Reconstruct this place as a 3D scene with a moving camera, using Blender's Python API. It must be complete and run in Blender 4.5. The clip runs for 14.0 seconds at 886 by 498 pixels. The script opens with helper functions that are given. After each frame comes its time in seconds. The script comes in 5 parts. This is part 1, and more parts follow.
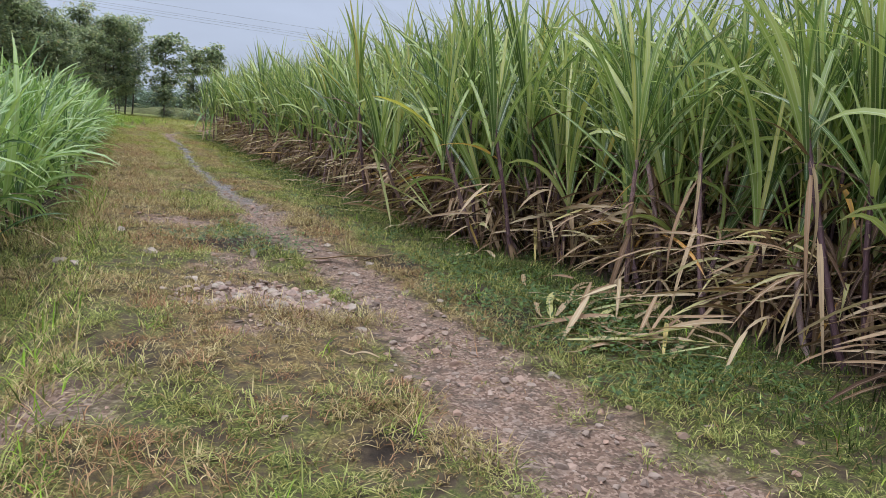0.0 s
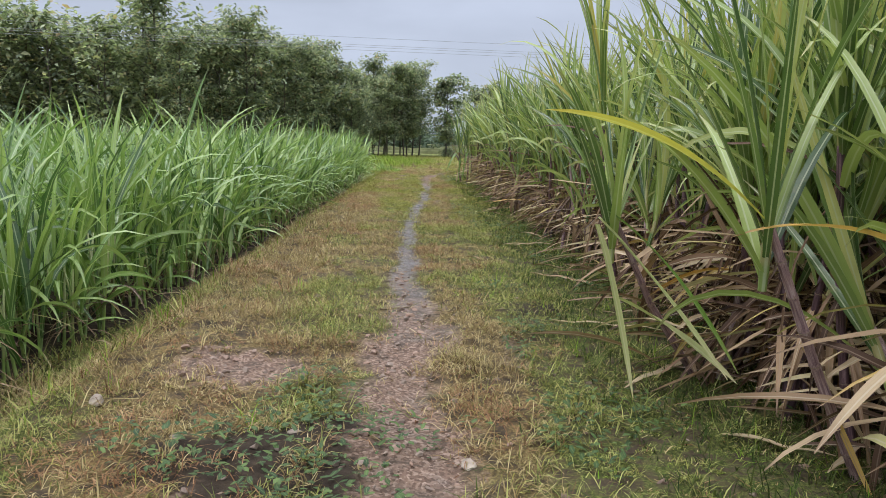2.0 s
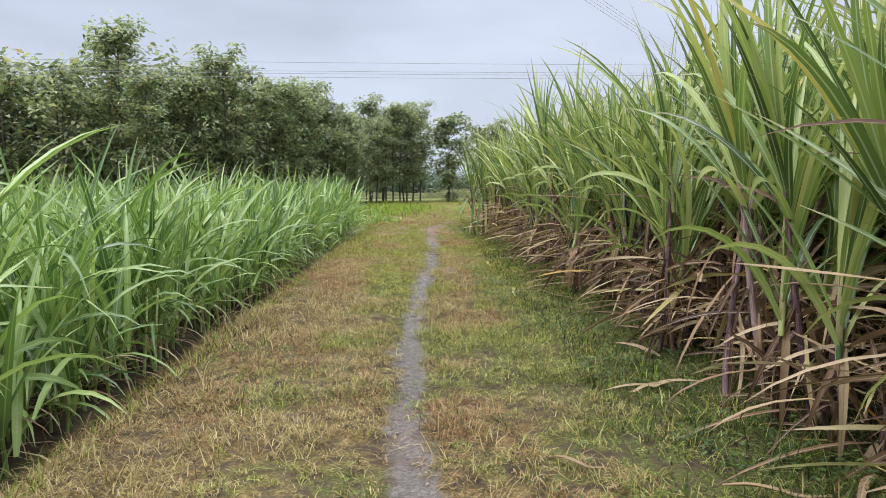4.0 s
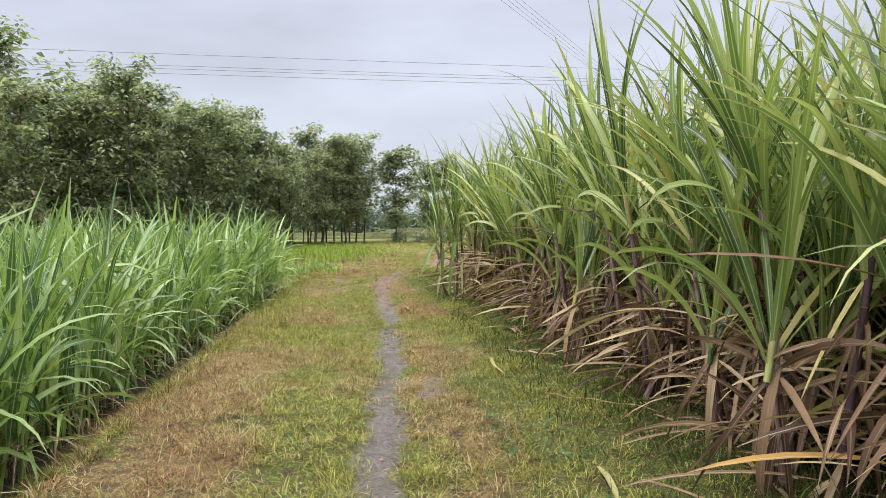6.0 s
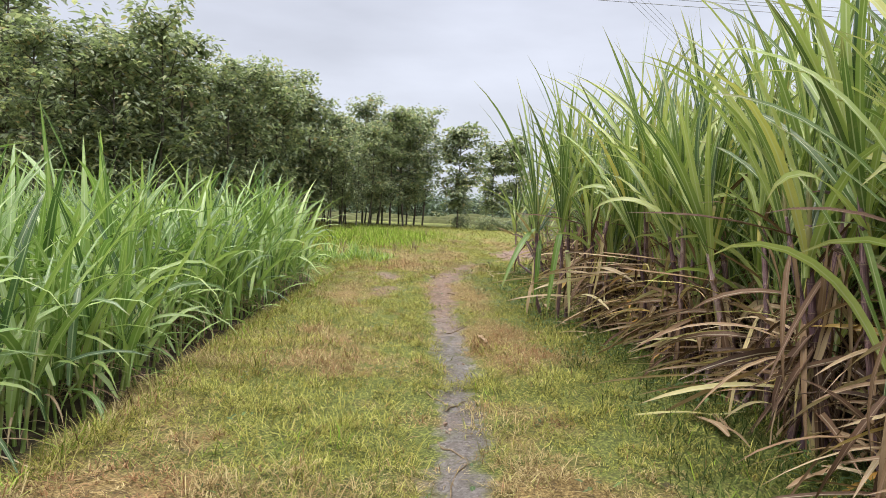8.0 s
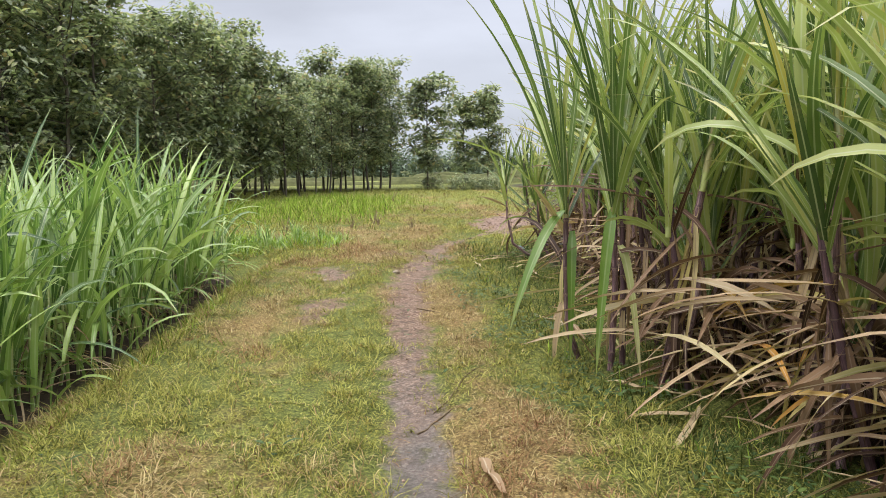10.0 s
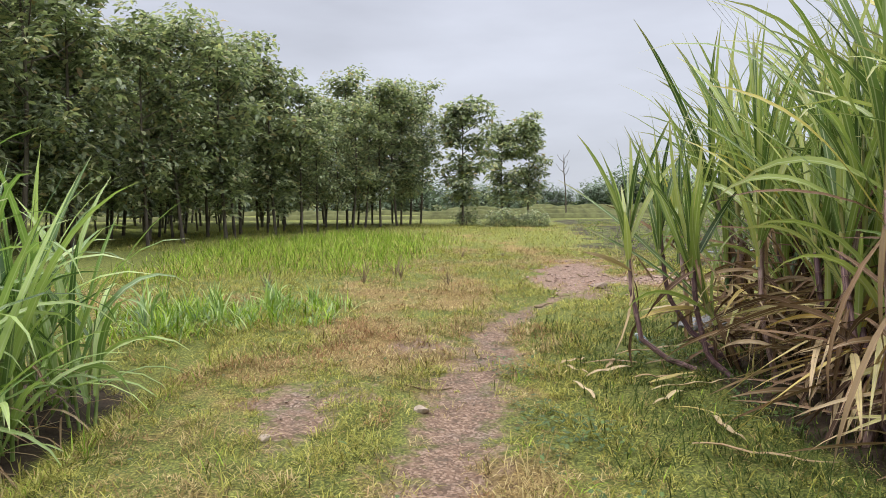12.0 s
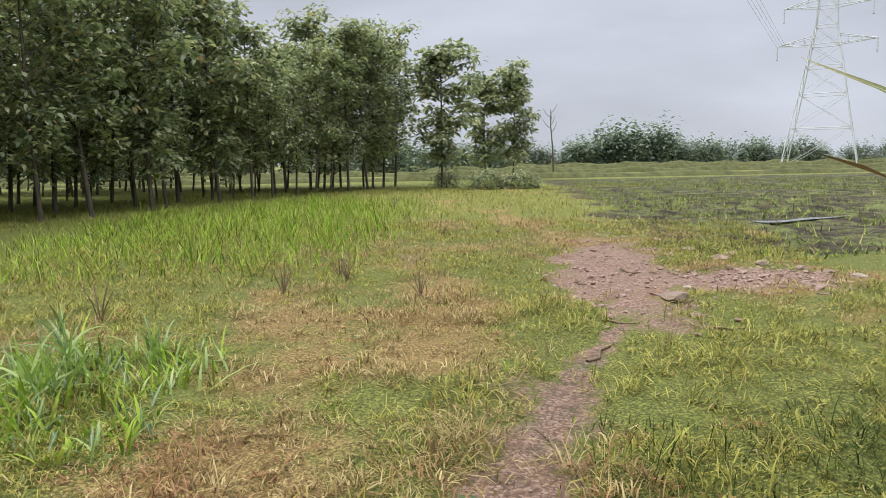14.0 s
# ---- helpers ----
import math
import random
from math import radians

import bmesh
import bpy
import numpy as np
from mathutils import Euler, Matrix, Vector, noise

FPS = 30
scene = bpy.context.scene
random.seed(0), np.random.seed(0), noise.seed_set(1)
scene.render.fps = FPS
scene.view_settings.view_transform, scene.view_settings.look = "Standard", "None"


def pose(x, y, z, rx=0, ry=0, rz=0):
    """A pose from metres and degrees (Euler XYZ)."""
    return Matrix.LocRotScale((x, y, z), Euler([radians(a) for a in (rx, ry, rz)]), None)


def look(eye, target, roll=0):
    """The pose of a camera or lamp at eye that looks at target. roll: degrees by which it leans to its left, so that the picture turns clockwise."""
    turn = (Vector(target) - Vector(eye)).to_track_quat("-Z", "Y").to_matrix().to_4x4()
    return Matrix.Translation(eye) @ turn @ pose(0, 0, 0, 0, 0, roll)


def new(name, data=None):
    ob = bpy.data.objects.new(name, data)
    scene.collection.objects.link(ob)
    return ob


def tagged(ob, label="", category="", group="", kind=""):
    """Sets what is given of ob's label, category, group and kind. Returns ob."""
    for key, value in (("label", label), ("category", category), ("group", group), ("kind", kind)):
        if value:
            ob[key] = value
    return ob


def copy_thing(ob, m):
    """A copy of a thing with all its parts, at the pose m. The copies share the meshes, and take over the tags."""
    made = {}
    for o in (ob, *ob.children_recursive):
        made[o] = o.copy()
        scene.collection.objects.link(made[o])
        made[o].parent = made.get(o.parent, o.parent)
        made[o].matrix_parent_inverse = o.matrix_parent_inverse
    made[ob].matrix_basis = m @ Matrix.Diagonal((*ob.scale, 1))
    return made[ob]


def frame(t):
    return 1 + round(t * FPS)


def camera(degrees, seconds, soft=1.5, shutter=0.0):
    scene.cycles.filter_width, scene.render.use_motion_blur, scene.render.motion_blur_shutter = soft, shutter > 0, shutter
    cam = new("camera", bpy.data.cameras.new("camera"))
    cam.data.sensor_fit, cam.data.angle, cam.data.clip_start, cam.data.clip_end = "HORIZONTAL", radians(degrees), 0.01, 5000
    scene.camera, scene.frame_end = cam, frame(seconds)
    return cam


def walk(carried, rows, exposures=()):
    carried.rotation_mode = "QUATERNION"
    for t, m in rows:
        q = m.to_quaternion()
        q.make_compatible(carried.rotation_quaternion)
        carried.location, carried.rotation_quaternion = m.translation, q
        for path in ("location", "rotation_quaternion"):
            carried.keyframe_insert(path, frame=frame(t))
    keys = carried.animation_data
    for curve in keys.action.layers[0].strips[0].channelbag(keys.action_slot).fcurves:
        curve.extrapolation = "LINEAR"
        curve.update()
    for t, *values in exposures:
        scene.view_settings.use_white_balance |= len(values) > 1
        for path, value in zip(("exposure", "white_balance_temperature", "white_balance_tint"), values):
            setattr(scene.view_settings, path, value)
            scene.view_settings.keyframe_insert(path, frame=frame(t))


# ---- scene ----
cam = camera(66.0, 14.0, 0.85)


PATH = [
    (0, (2.693, 0.503, 1.183), (3.213, 2.404, 0.841), 5.4),
    (0.5, (3.335, 1.361, 1.269), (3.375, 3.332, 0.932), 2.5),
    (1, (3.656, 2.229, 1.288), (3.455, 4.198, 1.002), 1.4),
    (1.5, (3.704, 3.3, 1.292), (3.382, 5.249, 0.98), 0.5),
    (2, (3.612, 4.417, 1.313), (3.306, 6.369, 1.002), 1.7),
    (2.5, (3.381, 5.407, 1.309), (3.092, 7.368, 1.039), -0.5),
    (3, (3.123, 6.508, 1.3), (2.821, 8.467, 1.032), -1.7),
    (3.2, (3.043, 6.918, 1.314), (2.691, 8.871, 1.068), -0.4),
    (5.3, (2.084, 12.159, 1.3), (1.908, 14.144, 1.134), 1.2),
    (5.5, (1.972, 12.613, 1.307), (1.785, 14.598, 1.146), 2.6),
    (6, (1.673, 13.681, 1.327), (1.518, 15.674, 1.253), -0.5),
    (6.5, (1.489, 14.703, 1.305), (1.528, 16.703, 1.322), -1.0),
    (7, (1.387, 15.78, 1.271), (1.447, 17.779, 1.25), -0.7),
    (7.5, (1.176, 16.814, 1.221), (0.956, 18.799, 1.107), 0.1),
    (7.7, (1.052, 17.245, 1.207), (0.729, 19.216, 1.097), 2.4),
    (9.8, (0.526, 20.833, 1.317), (0.304, 22.808, 1.085), 1.1),
    (10, (0.441, 21.27, 1.319), (0.2, 23.241, 1.082), -0.7),
    (10.5, (0.23, 22.434, 1.296), (-0.066, 24.394, 1.025), -1.4),
    (11, (0.059, 23.582, 1.266), (-0.246, 25.55, 1.081), 1.1),
    (11.5, (-0.135, 24.568, 1.263), (-0.464, 26.53, 1.057), 0.2),
    (12, (-0.37, 25.66, 1.28), (-0.702, 27.627, 1.143), -0.3),
    (12.5, (-0.59, 26.682, 1.274), (-0.853, 28.659, 1.123), -0.1),
    (13, (-0.766, 27.705, 1.236), (-0.851, 29.696, 1.064), -0.1),
    (13.5, (-0.806, 28.729, 1.213), (-0.839, 30.719, 1.024), -0.1),
    (14, (-0.96, 29.789, 1.242), (-1.233, 31.755, 0.99), -0.9),
]
walk(cam, [(t, look(eye, target, roll)) for t, eye, target, roll in PATH],
     [(0, -0.2, 5950, 10), (0.5, -0.36, 5950, 10), (1.5, -0.17, 6100, 10), (2.5, -0.12, 6250, 10), (3.2, 0.04, 6300, 10), (5.5, 0.14, 6450, 10), (7, 0.22, 6850, 10),
      (7.7, 0.24, 6750, 10), (10, 0.16, 6700, 10), (12.5, 0.05, 6750, 10), (14, -0.08, 6700, 10)])

# ---- world, sun ----
world = bpy.data.worlds.new("overcast")
scene.world = world
world.use_nodes = True
wn, wl = world.node_tree.nodes, world.node_tree.links
wn.clear()
w_out = wn.new("ShaderNodeOutputWorld")
w_bg = wn.new("ShaderNodeBackground")
w_sky = wn.new("ShaderNodeTexSky")
w_sky.sky_type, w_sky.sun_disc = "NISHITA", False
w_sky.sun_elevation, w_sky.sun_rotation = radians(61), radians(-114)
w_co = wn.new("ShaderNodeTexCoord")
w_sep = wn.new("ShaderNodeSeparateXYZ")
w_ramp = wn.new("ShaderNodeValToRGB")
w_ramp.color_ramp.elements[0].position, w_ramp.color_ramp.elements[0].color = 0.0, (0.63, 0.68, 0.79, 1)
w_ramp.color_ramp.elements[1].position, w_ramp.color_ramp.elements[1].color = 0.85, (2.5, 2.55, 2.7, 1)
mid = w_ramp.color_ramp.elements.new(0.3)
mid.color = (0.6, 0.645, 0.77, 1)
w_noise = wn.new("ShaderNodeTexNoise")
w_noise.inputs["Scale"].default_value, w_noise.inputs["Detail"].default_value = 2.2, 5
w_map = wn.new("ShaderNodeMapping")
w_map.inputs["Scale"].default_value = (1, 1, 3.5)
w_cl = wn.new("ShaderNodeMapRange")
w_cl.inputs["From Min"].default_value, w_cl.inputs["From Max"].default_value = 0.3, 0.72
w_cl.inputs["To Min"].default_value, w_cl.inputs["To Max"].default_value = 0.86, 1.2
w_mul = wn.new("ShaderNodeMixRGB")
w_mul.blend_type, w_mul.inputs[0].default_value = "MULTIPLY", 1
w_skys = wn.new("ShaderNodeMixRGB")
w_skys.blend_type, w_skys.inputs[0].default_value, w_skys.inputs[2].default_value = "MULTIPLY", 1, (0.08, 0.08, 0.08, 1)
w_mix = wn.new("ShaderNodeMixRGB")
w_mix.inputs[0].default_value = 0.06
wl.new(w_co.outputs["Generated"], w_sep.inputs[0])
wl.new(w_sep.outputs["Z"], w_ramp.inputs[0])
wl.new(w_co.outputs["Generated"], w_map.inputs[0])
wl.new(w_map.outputs[0], w_noise.inputs["Vector"])
wl.new(w_noise.outputs[0], w_cl.inputs[0])
wl.new(w_ramp.outputs[0], w_mul.inputs[1])
wl.new(w_cl.outputs[0], w_mul.inputs[2])
wl.new(w_sky.outputs[0], w_skys.inputs[1])
wl.new(w_mul.outputs[0], w_mix.inputs[1])
wl.new(w_skys.outputs[0], w_mix.inputs[2])
wl.new(w_mix.outputs[0], w_bg.inputs[0])
wl.new(w_bg.outputs[0], w_out.inputs[0])
w_bg.inputs[1].default_value = 1.0

sun = new("sun", bpy.data.lights.new("sun", "SUN"))
sun.data.energy, sun.data.angle, sun.data.color = 1.7, radians(25), (1, 0.97, 0.92)
sun.matrix_world = look((-9, -4, 18), (0, 0, 0))


# ---- materials ----
class Nodes:
    """A node material in the making."""

    def __init__(self, name, rough=0.8, spec=0.3, metal=0.0):
        self.mat = bpy.data.materials.new(name)
        self.mat.use_nodes = True
        self.tree = self.mat.node_tree
        self.bsdf = self.tree.nodes["Principled BSDF"]
        self.bsdf.inputs["Roughness"].default_value = rough
        self.bsdf.inputs["Specular IOR Level"].default_value = spec
        self.bsdf.inputs["Metallic"].default_value = metal

    def put(self, kind, **sockets):
        node = self.tree.nodes.new(kind)
        for key, value in sockets.items():
            self.feed(node.inputs[key.replace("_", " ")], value)
        return node

    def feed(self, socket, value):
        if isinstance(value, bpy.types.NodeSocket):
            self.tree.links.new(value, socket)
        else:
            socket.default_value = value

    def noise(self, scale, detail=4.0, rough=0.6, where=None, stretch=None):
        n = self.put("ShaderNodeTexNoise", Scale=scale, Detail=detail, Roughness=rough)
        co = where or self.put("ShaderNodeTexCoord").outputs["Object"]
        if stretch:
            m = self.put("ShaderNodeMapping", Vector=co)
            m.inputs["Scale"].default_value = stretch
            co = m.outputs[0]
        self.feed(n.inputs["Vector"], co)
        return n.outputs[0]

    def span(self, value, lo, hi, to_lo=0.0, to_hi=1.0):
        n = self.put("ShaderNodeMapRange")
        for i, v in enumerate((value, lo, hi, to_lo, to_hi)):
            self.feed(n.inputs[i], v)
        return n.outputs[0]

    def ramp(self, value, stops):
        n = self.put("ShaderNodeValToRGB", Fac=value)
        el = n.color_ramp.elements
        while len(el) < len(stops):
            el.new(0.5)
        for e, (p, c) in zip(el, stops):
            e.position, e.color = p, (*c, 1)
        return n.outputs[0]

    def mix(self, fac, a, b, how="MIX"):
        n = self.put("ShaderNodeMixRGB")
        n.blend_type = how
        for i, v in enumerate((fac, a, b)):
            self.feed(n.inputs[i], (*v, 1) if isinstance(v, tuple) and len(v) == 3 else v)
        return n.outputs[0]

    def math(self, how, a, b=0.5):
        n = self.put("ShaderNodeMath")
        n.operation = how
        self.feed(n.inputs[0], a)
        self.feed(n.inputs[1], b)
        return n.outputs[0]

    def attr(self, name):
        n = self.put("ShaderNodeAttribute")
        n.attribute_name = name
        return n.outputs["Fac"]

    def colour(self, value):
        self.feed(self.bsdf.inputs["Base Color"], value)
        return self

    def bump(self, height, strength=0.4, distance=0.02):
        b = self.put("ShaderNodeBump", Height=height, Strength=strength, Distance=distance)
        self.feed(self.bsdf.inputs["Normal"], b.outputs[0])
        return self

    def thin(self, share, tint):
        """Lets part of the light through, as a leaf does."""
        t = self.put("ShaderNodeBsdfTranslucent", Color=tint)
        m = self.put("ShaderNodeMixShader")
        self.feed(m.inputs[0], share)
        self.tree.links.new(self.bsdf.outputs[0], m.inputs[1])
        self.tree.links.new(t.outputs[0], m.inputs[2])
        self.tree.links.new(m.outputs[0], self.tree.nodes["Material Output"].inputs[0])
        return self


def leaf_material(name, stops, rib, tip, share=0.35, rough=0.42, spec=0.4, tip_from=0.8):
    """A blade: colour varies from leaf to leaf, with a pale midrib, fine veins and a yellowing tip."""
    n = Nodes(name, rough, spec)
    island = n.put("ShaderNodeNewGeometry").outputs["Random Per Island"]
    thing = n.put("ShaderNodeObjectInfo").outputs["Random"]
    pick = n.math("FRACT", n.math("ADD", island, n.math("MULTIPLY", thing, 0.37)), 0)
    base = n.ramp(pick, stops)
    uv = n.put("ShaderNodeUVMap").outputs[0]
    sep = n.put("ShaderNodeSeparateXYZ", Vector=uv)
    side = n.math("ABSOLUTE", n.math("SUBTRACT", sep.outputs[0], 0.5), 0)
    ribs = n.span(side, 0.05, 0.09, 1.0, 0.0)
    veins = n.noise(1.0, 3, 0.6, uv, (38, 2.5, 1))
    blotch = n.noise(9.0, 4, 0.7)
    c = n.mix(n.span(veins, 0.35, 0.7, 0.0, 0.35), base, n.mix(1.0, base, (0.55, 0.6, 0.5), "MULTIPLY"))
    c = n.mix(n.span(blotch, 0.55, 0.8, 0.0, 0.4), c, tip)
    c = n.mix(n.span(sep.outputs[1], tip_from, 1.0, 0.0, 0.8), c, tip)
    c = n.mix(n.math("MULTIPLY", ribs, 0.6), c, rib)
    n.colour(c)
    n.bump(veins, 0.15, 0.004)
    return n.thin(share, n.mix(1.0, c, (1.2, 1.3, 0.85), "MULTIPLY")).mat


CANE = leaf_material("cane_leaf", [(0.0, (0.045, 0.092, 0.03)), (0.35, (0.17, 0.255, 0.07)), (0.7, (0.365, 0.445, 0.135)), (0.92, (0.53, 0.565, 0.22)), (1.0, (0.6, 0.5, 0.13))],
                     (0.54, 0.58, 0.38), (0.42, 0.36, 0.17), 0.27, 0.33, 0.55)
YOUNG = leaf_material("young_cane_leaf", [(0.0, (0.05, 0.115, 0.034)), (0.5, (0.19, 0.31, 0.078)), (1.0, (0.43, 0.55, 0.18))],
                      (0.45, 0.53, 0.3), (0.42, 0.42, 0.2), 0.28, 0.36, 0.7, tip_from=0.92)
DRY = leaf_material("dry_cane_leaf", [(0.0, (0.07, 0.04, 0.03)), (0.35, (0.2, 0.115, 0.07)), (0.64, (0.4, 0.265, 0.16)), (0.87, (0.6, 0.47, 0.31)), (0.93, (0.5, 0.48, 0.2)), (1.0, (0.58, 0.29, 0.07))],
                    (0.58, 0.5, 0.38), (0.27, 0.17, 0.11), 0.2, 0.62, 0.3)
# withered browns, taken darker than DRY to put the clumps' inner shade into colour
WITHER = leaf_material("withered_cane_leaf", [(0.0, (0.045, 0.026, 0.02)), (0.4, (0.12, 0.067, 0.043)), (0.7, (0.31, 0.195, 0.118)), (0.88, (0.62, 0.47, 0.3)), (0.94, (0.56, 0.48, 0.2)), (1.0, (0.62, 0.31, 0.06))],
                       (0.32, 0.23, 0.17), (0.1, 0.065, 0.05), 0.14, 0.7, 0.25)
YELLOW = leaf_material("yellowing_cane_leaf", [(0.0, (0.42, 0.46, 0.06)), (0.5, (0.5, 0.5, 0.08)), (1.0, (0.56, 0.48, 0.1))],
                       (0.6, 0.58, 0.25), (0.5, 0.36, 0.08), 0.35, 0.4, 0.5)
ORANGE = leaf_material("orange_cane_leaf", [(0.0, (0.56, 0.3, 0.07)), (1.0, (0.64, 0.4, 0.12))],
                       (0.66, 0.5, 0.24), (0.3, 0.17, 0.1), 0.3, 0.5, 0.4)
GREEN = leaf_material("deep_green_cane_leaf", [(0.0, (0.09, 0.19, 0.035)), (1.0, (0.17, 0.28, 0.05))],
                      (0.3, 0.38, 0.16), (0.3, 0.32, 0.1), 0.28, 0.36, 0.5)
BROKEN = leaf_material("fading_cane_leaf", [(0.0, (0.42, 0.46, 0.2)), (1.0, (0.5, 0.5, 0.24))],
                       (0.58, 0.56, 0.36), (0.5, 0.42, 0.24), 0.3, 0.45, 0.4)
TEAK = leaf_material("teak_leaf", [(0.0, (0.075, 0.098, 0.066)), (0.5, (0.27, 0.32, 0.2)), (0.8, (0.47, 0.51, 0.33)), (0.95, (0.56, 0.53, 0.33)), (1.0, (0.46, 0.31, 0.18))],
                     (0.4, 0.44, 0.28), (0.3, 0.25, 0.14), 0.42, 0.42, 0.4, 0.95)
WEED = leaf_material("weed_leaf", [(0.0, (0.03, 0.065, 0.02)), (0.7, (0.07, 0.125, 0.035)), (1.0, (0.15, 0.23, 0.06))], (0.16, 0.22, 0.08), (0.2, 0.2, 0.07), 0.25, 0.5)


def grass_material(name, tones):
    """Short grass, each blade with a tone of its own."""
    n = Nodes(name, 0.8, 0.06)
    island = n.put("ShaderNodeNewGeometry").outputs["Random Per Island"]
    c = n.ramp(island, tones)
    c = n.mix(n.span(n.noise(1.9, 4, 0.6), 0.35, 0.65, 0.0, 0.45), c, n.mix(1.0, c, (0.7, 0.72, 0.6), "MULTIPLY"))
    c = n.mix(n.span(n.noise(6.5, 4, 0.65), 0.46, 0.62, 0.0, 0.6), c, n.mix(1.0, c, (0.62, 0.5, 0.42), "MULTIPLY"))
    n.colour(c)
    return n.thin(0.22, c).mat


GRASS = grass_material("verge_grass", [(0.0, (0.075, 0.1, 0.03)), (0.45, (0.265, 0.3, 0.088)), (1.0, (0.56, 0.55, 0.21))])
MEADOW = grass_material("meadow_grass", [(0.0, (0.09, 0.1, 0.024)), (0.45, (0.31, 0.32, 0.075)), (1.0, (0.56, 0.53, 0.17))])
STRAW = grass_material("straw_grass", [(0.0, (0.13, 0.09, 0.044)), (0.5, (0.41, 0.32, 0.155)), (1.0, (0.65, 0.54, 0.3))])
RUSSET = grass_material("russet_grass", [(0.0, (0.14, 0.07, 0.04)), (0.5, (0.37, 0.21, 0.115)), (1.0, (0.55, 0.36, 0.21))])
# dark green grass; along the verge its colour also carries the cane's shade
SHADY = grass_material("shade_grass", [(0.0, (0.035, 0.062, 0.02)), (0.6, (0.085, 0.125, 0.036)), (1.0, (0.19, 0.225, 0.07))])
LUSH = grass_material("lush_grass", [(0.0, (0.12, 0.22, 0.024)), (0.5, (0.25, 0.41, 0.045)), (1.0, (0.45, 0.58, 0.11))])


def stalk_material():
    n = Nodes("cane_stalk", 0.5, 0.35)
    co = n.put("ShaderNodeTexCoord").outputs["UV"]
    sep = n.put("ShaderNodeSeparateXYZ", Vector=co)
    joint = n.math("PINGPONG", sep.outputs[1], 0.5)
    ring = n.span(joint, 0.0, 0.07, 1.0, 0.0)
    rnd = n.put("ShaderNodeObjectInfo").outputs["Random"]
    streak = n.noise(1.0, 5, 0.7, co, (14, 2.0, 1))
    base = n.ramp(n.math("ADD", n.math("MULTIPLY", streak, 0.8), n.math("MULTIPLY", rnd, 0.25)),
                  [(0.25, (0.035, 0.02, 0.026)), (0.48, (0.12, 0.066, 0.08)), (0.62, (0.34, 0.22, 0.215)), (0.82, (0.56, 0.48, 0.44))])
    n.colour(n.mix(n.math("MULTIPLY", ring, 0.75), base, (0.3, 0.24, 0.15)))
    n.bump(streak, 0.3, 0.004)
    return n.mat


STALK = stalk_material()


def bark_material():
    n = Nodes("teak_bark", 0.9, 0.15)
    f = n.noise(9, 6, 0.7, None, (1, 1, 0.18))
    big = n.noise(1.3, 3)
    c = n.ramp(f, [(0.3, (0.05, 0.04, 0.032)), (0.55, (0.125, 0.105, 0.085)), (0.75, (0.2, 0.18, 0.15))])
    n.colour(n.mix(n.span(big, 0.45, 0.7, 0.0, 0.4), c, (0.09, 0.1, 0.06)))
    n.bump(f, 0.7, 0.03)
    return n.mat


BARK = bark_material()


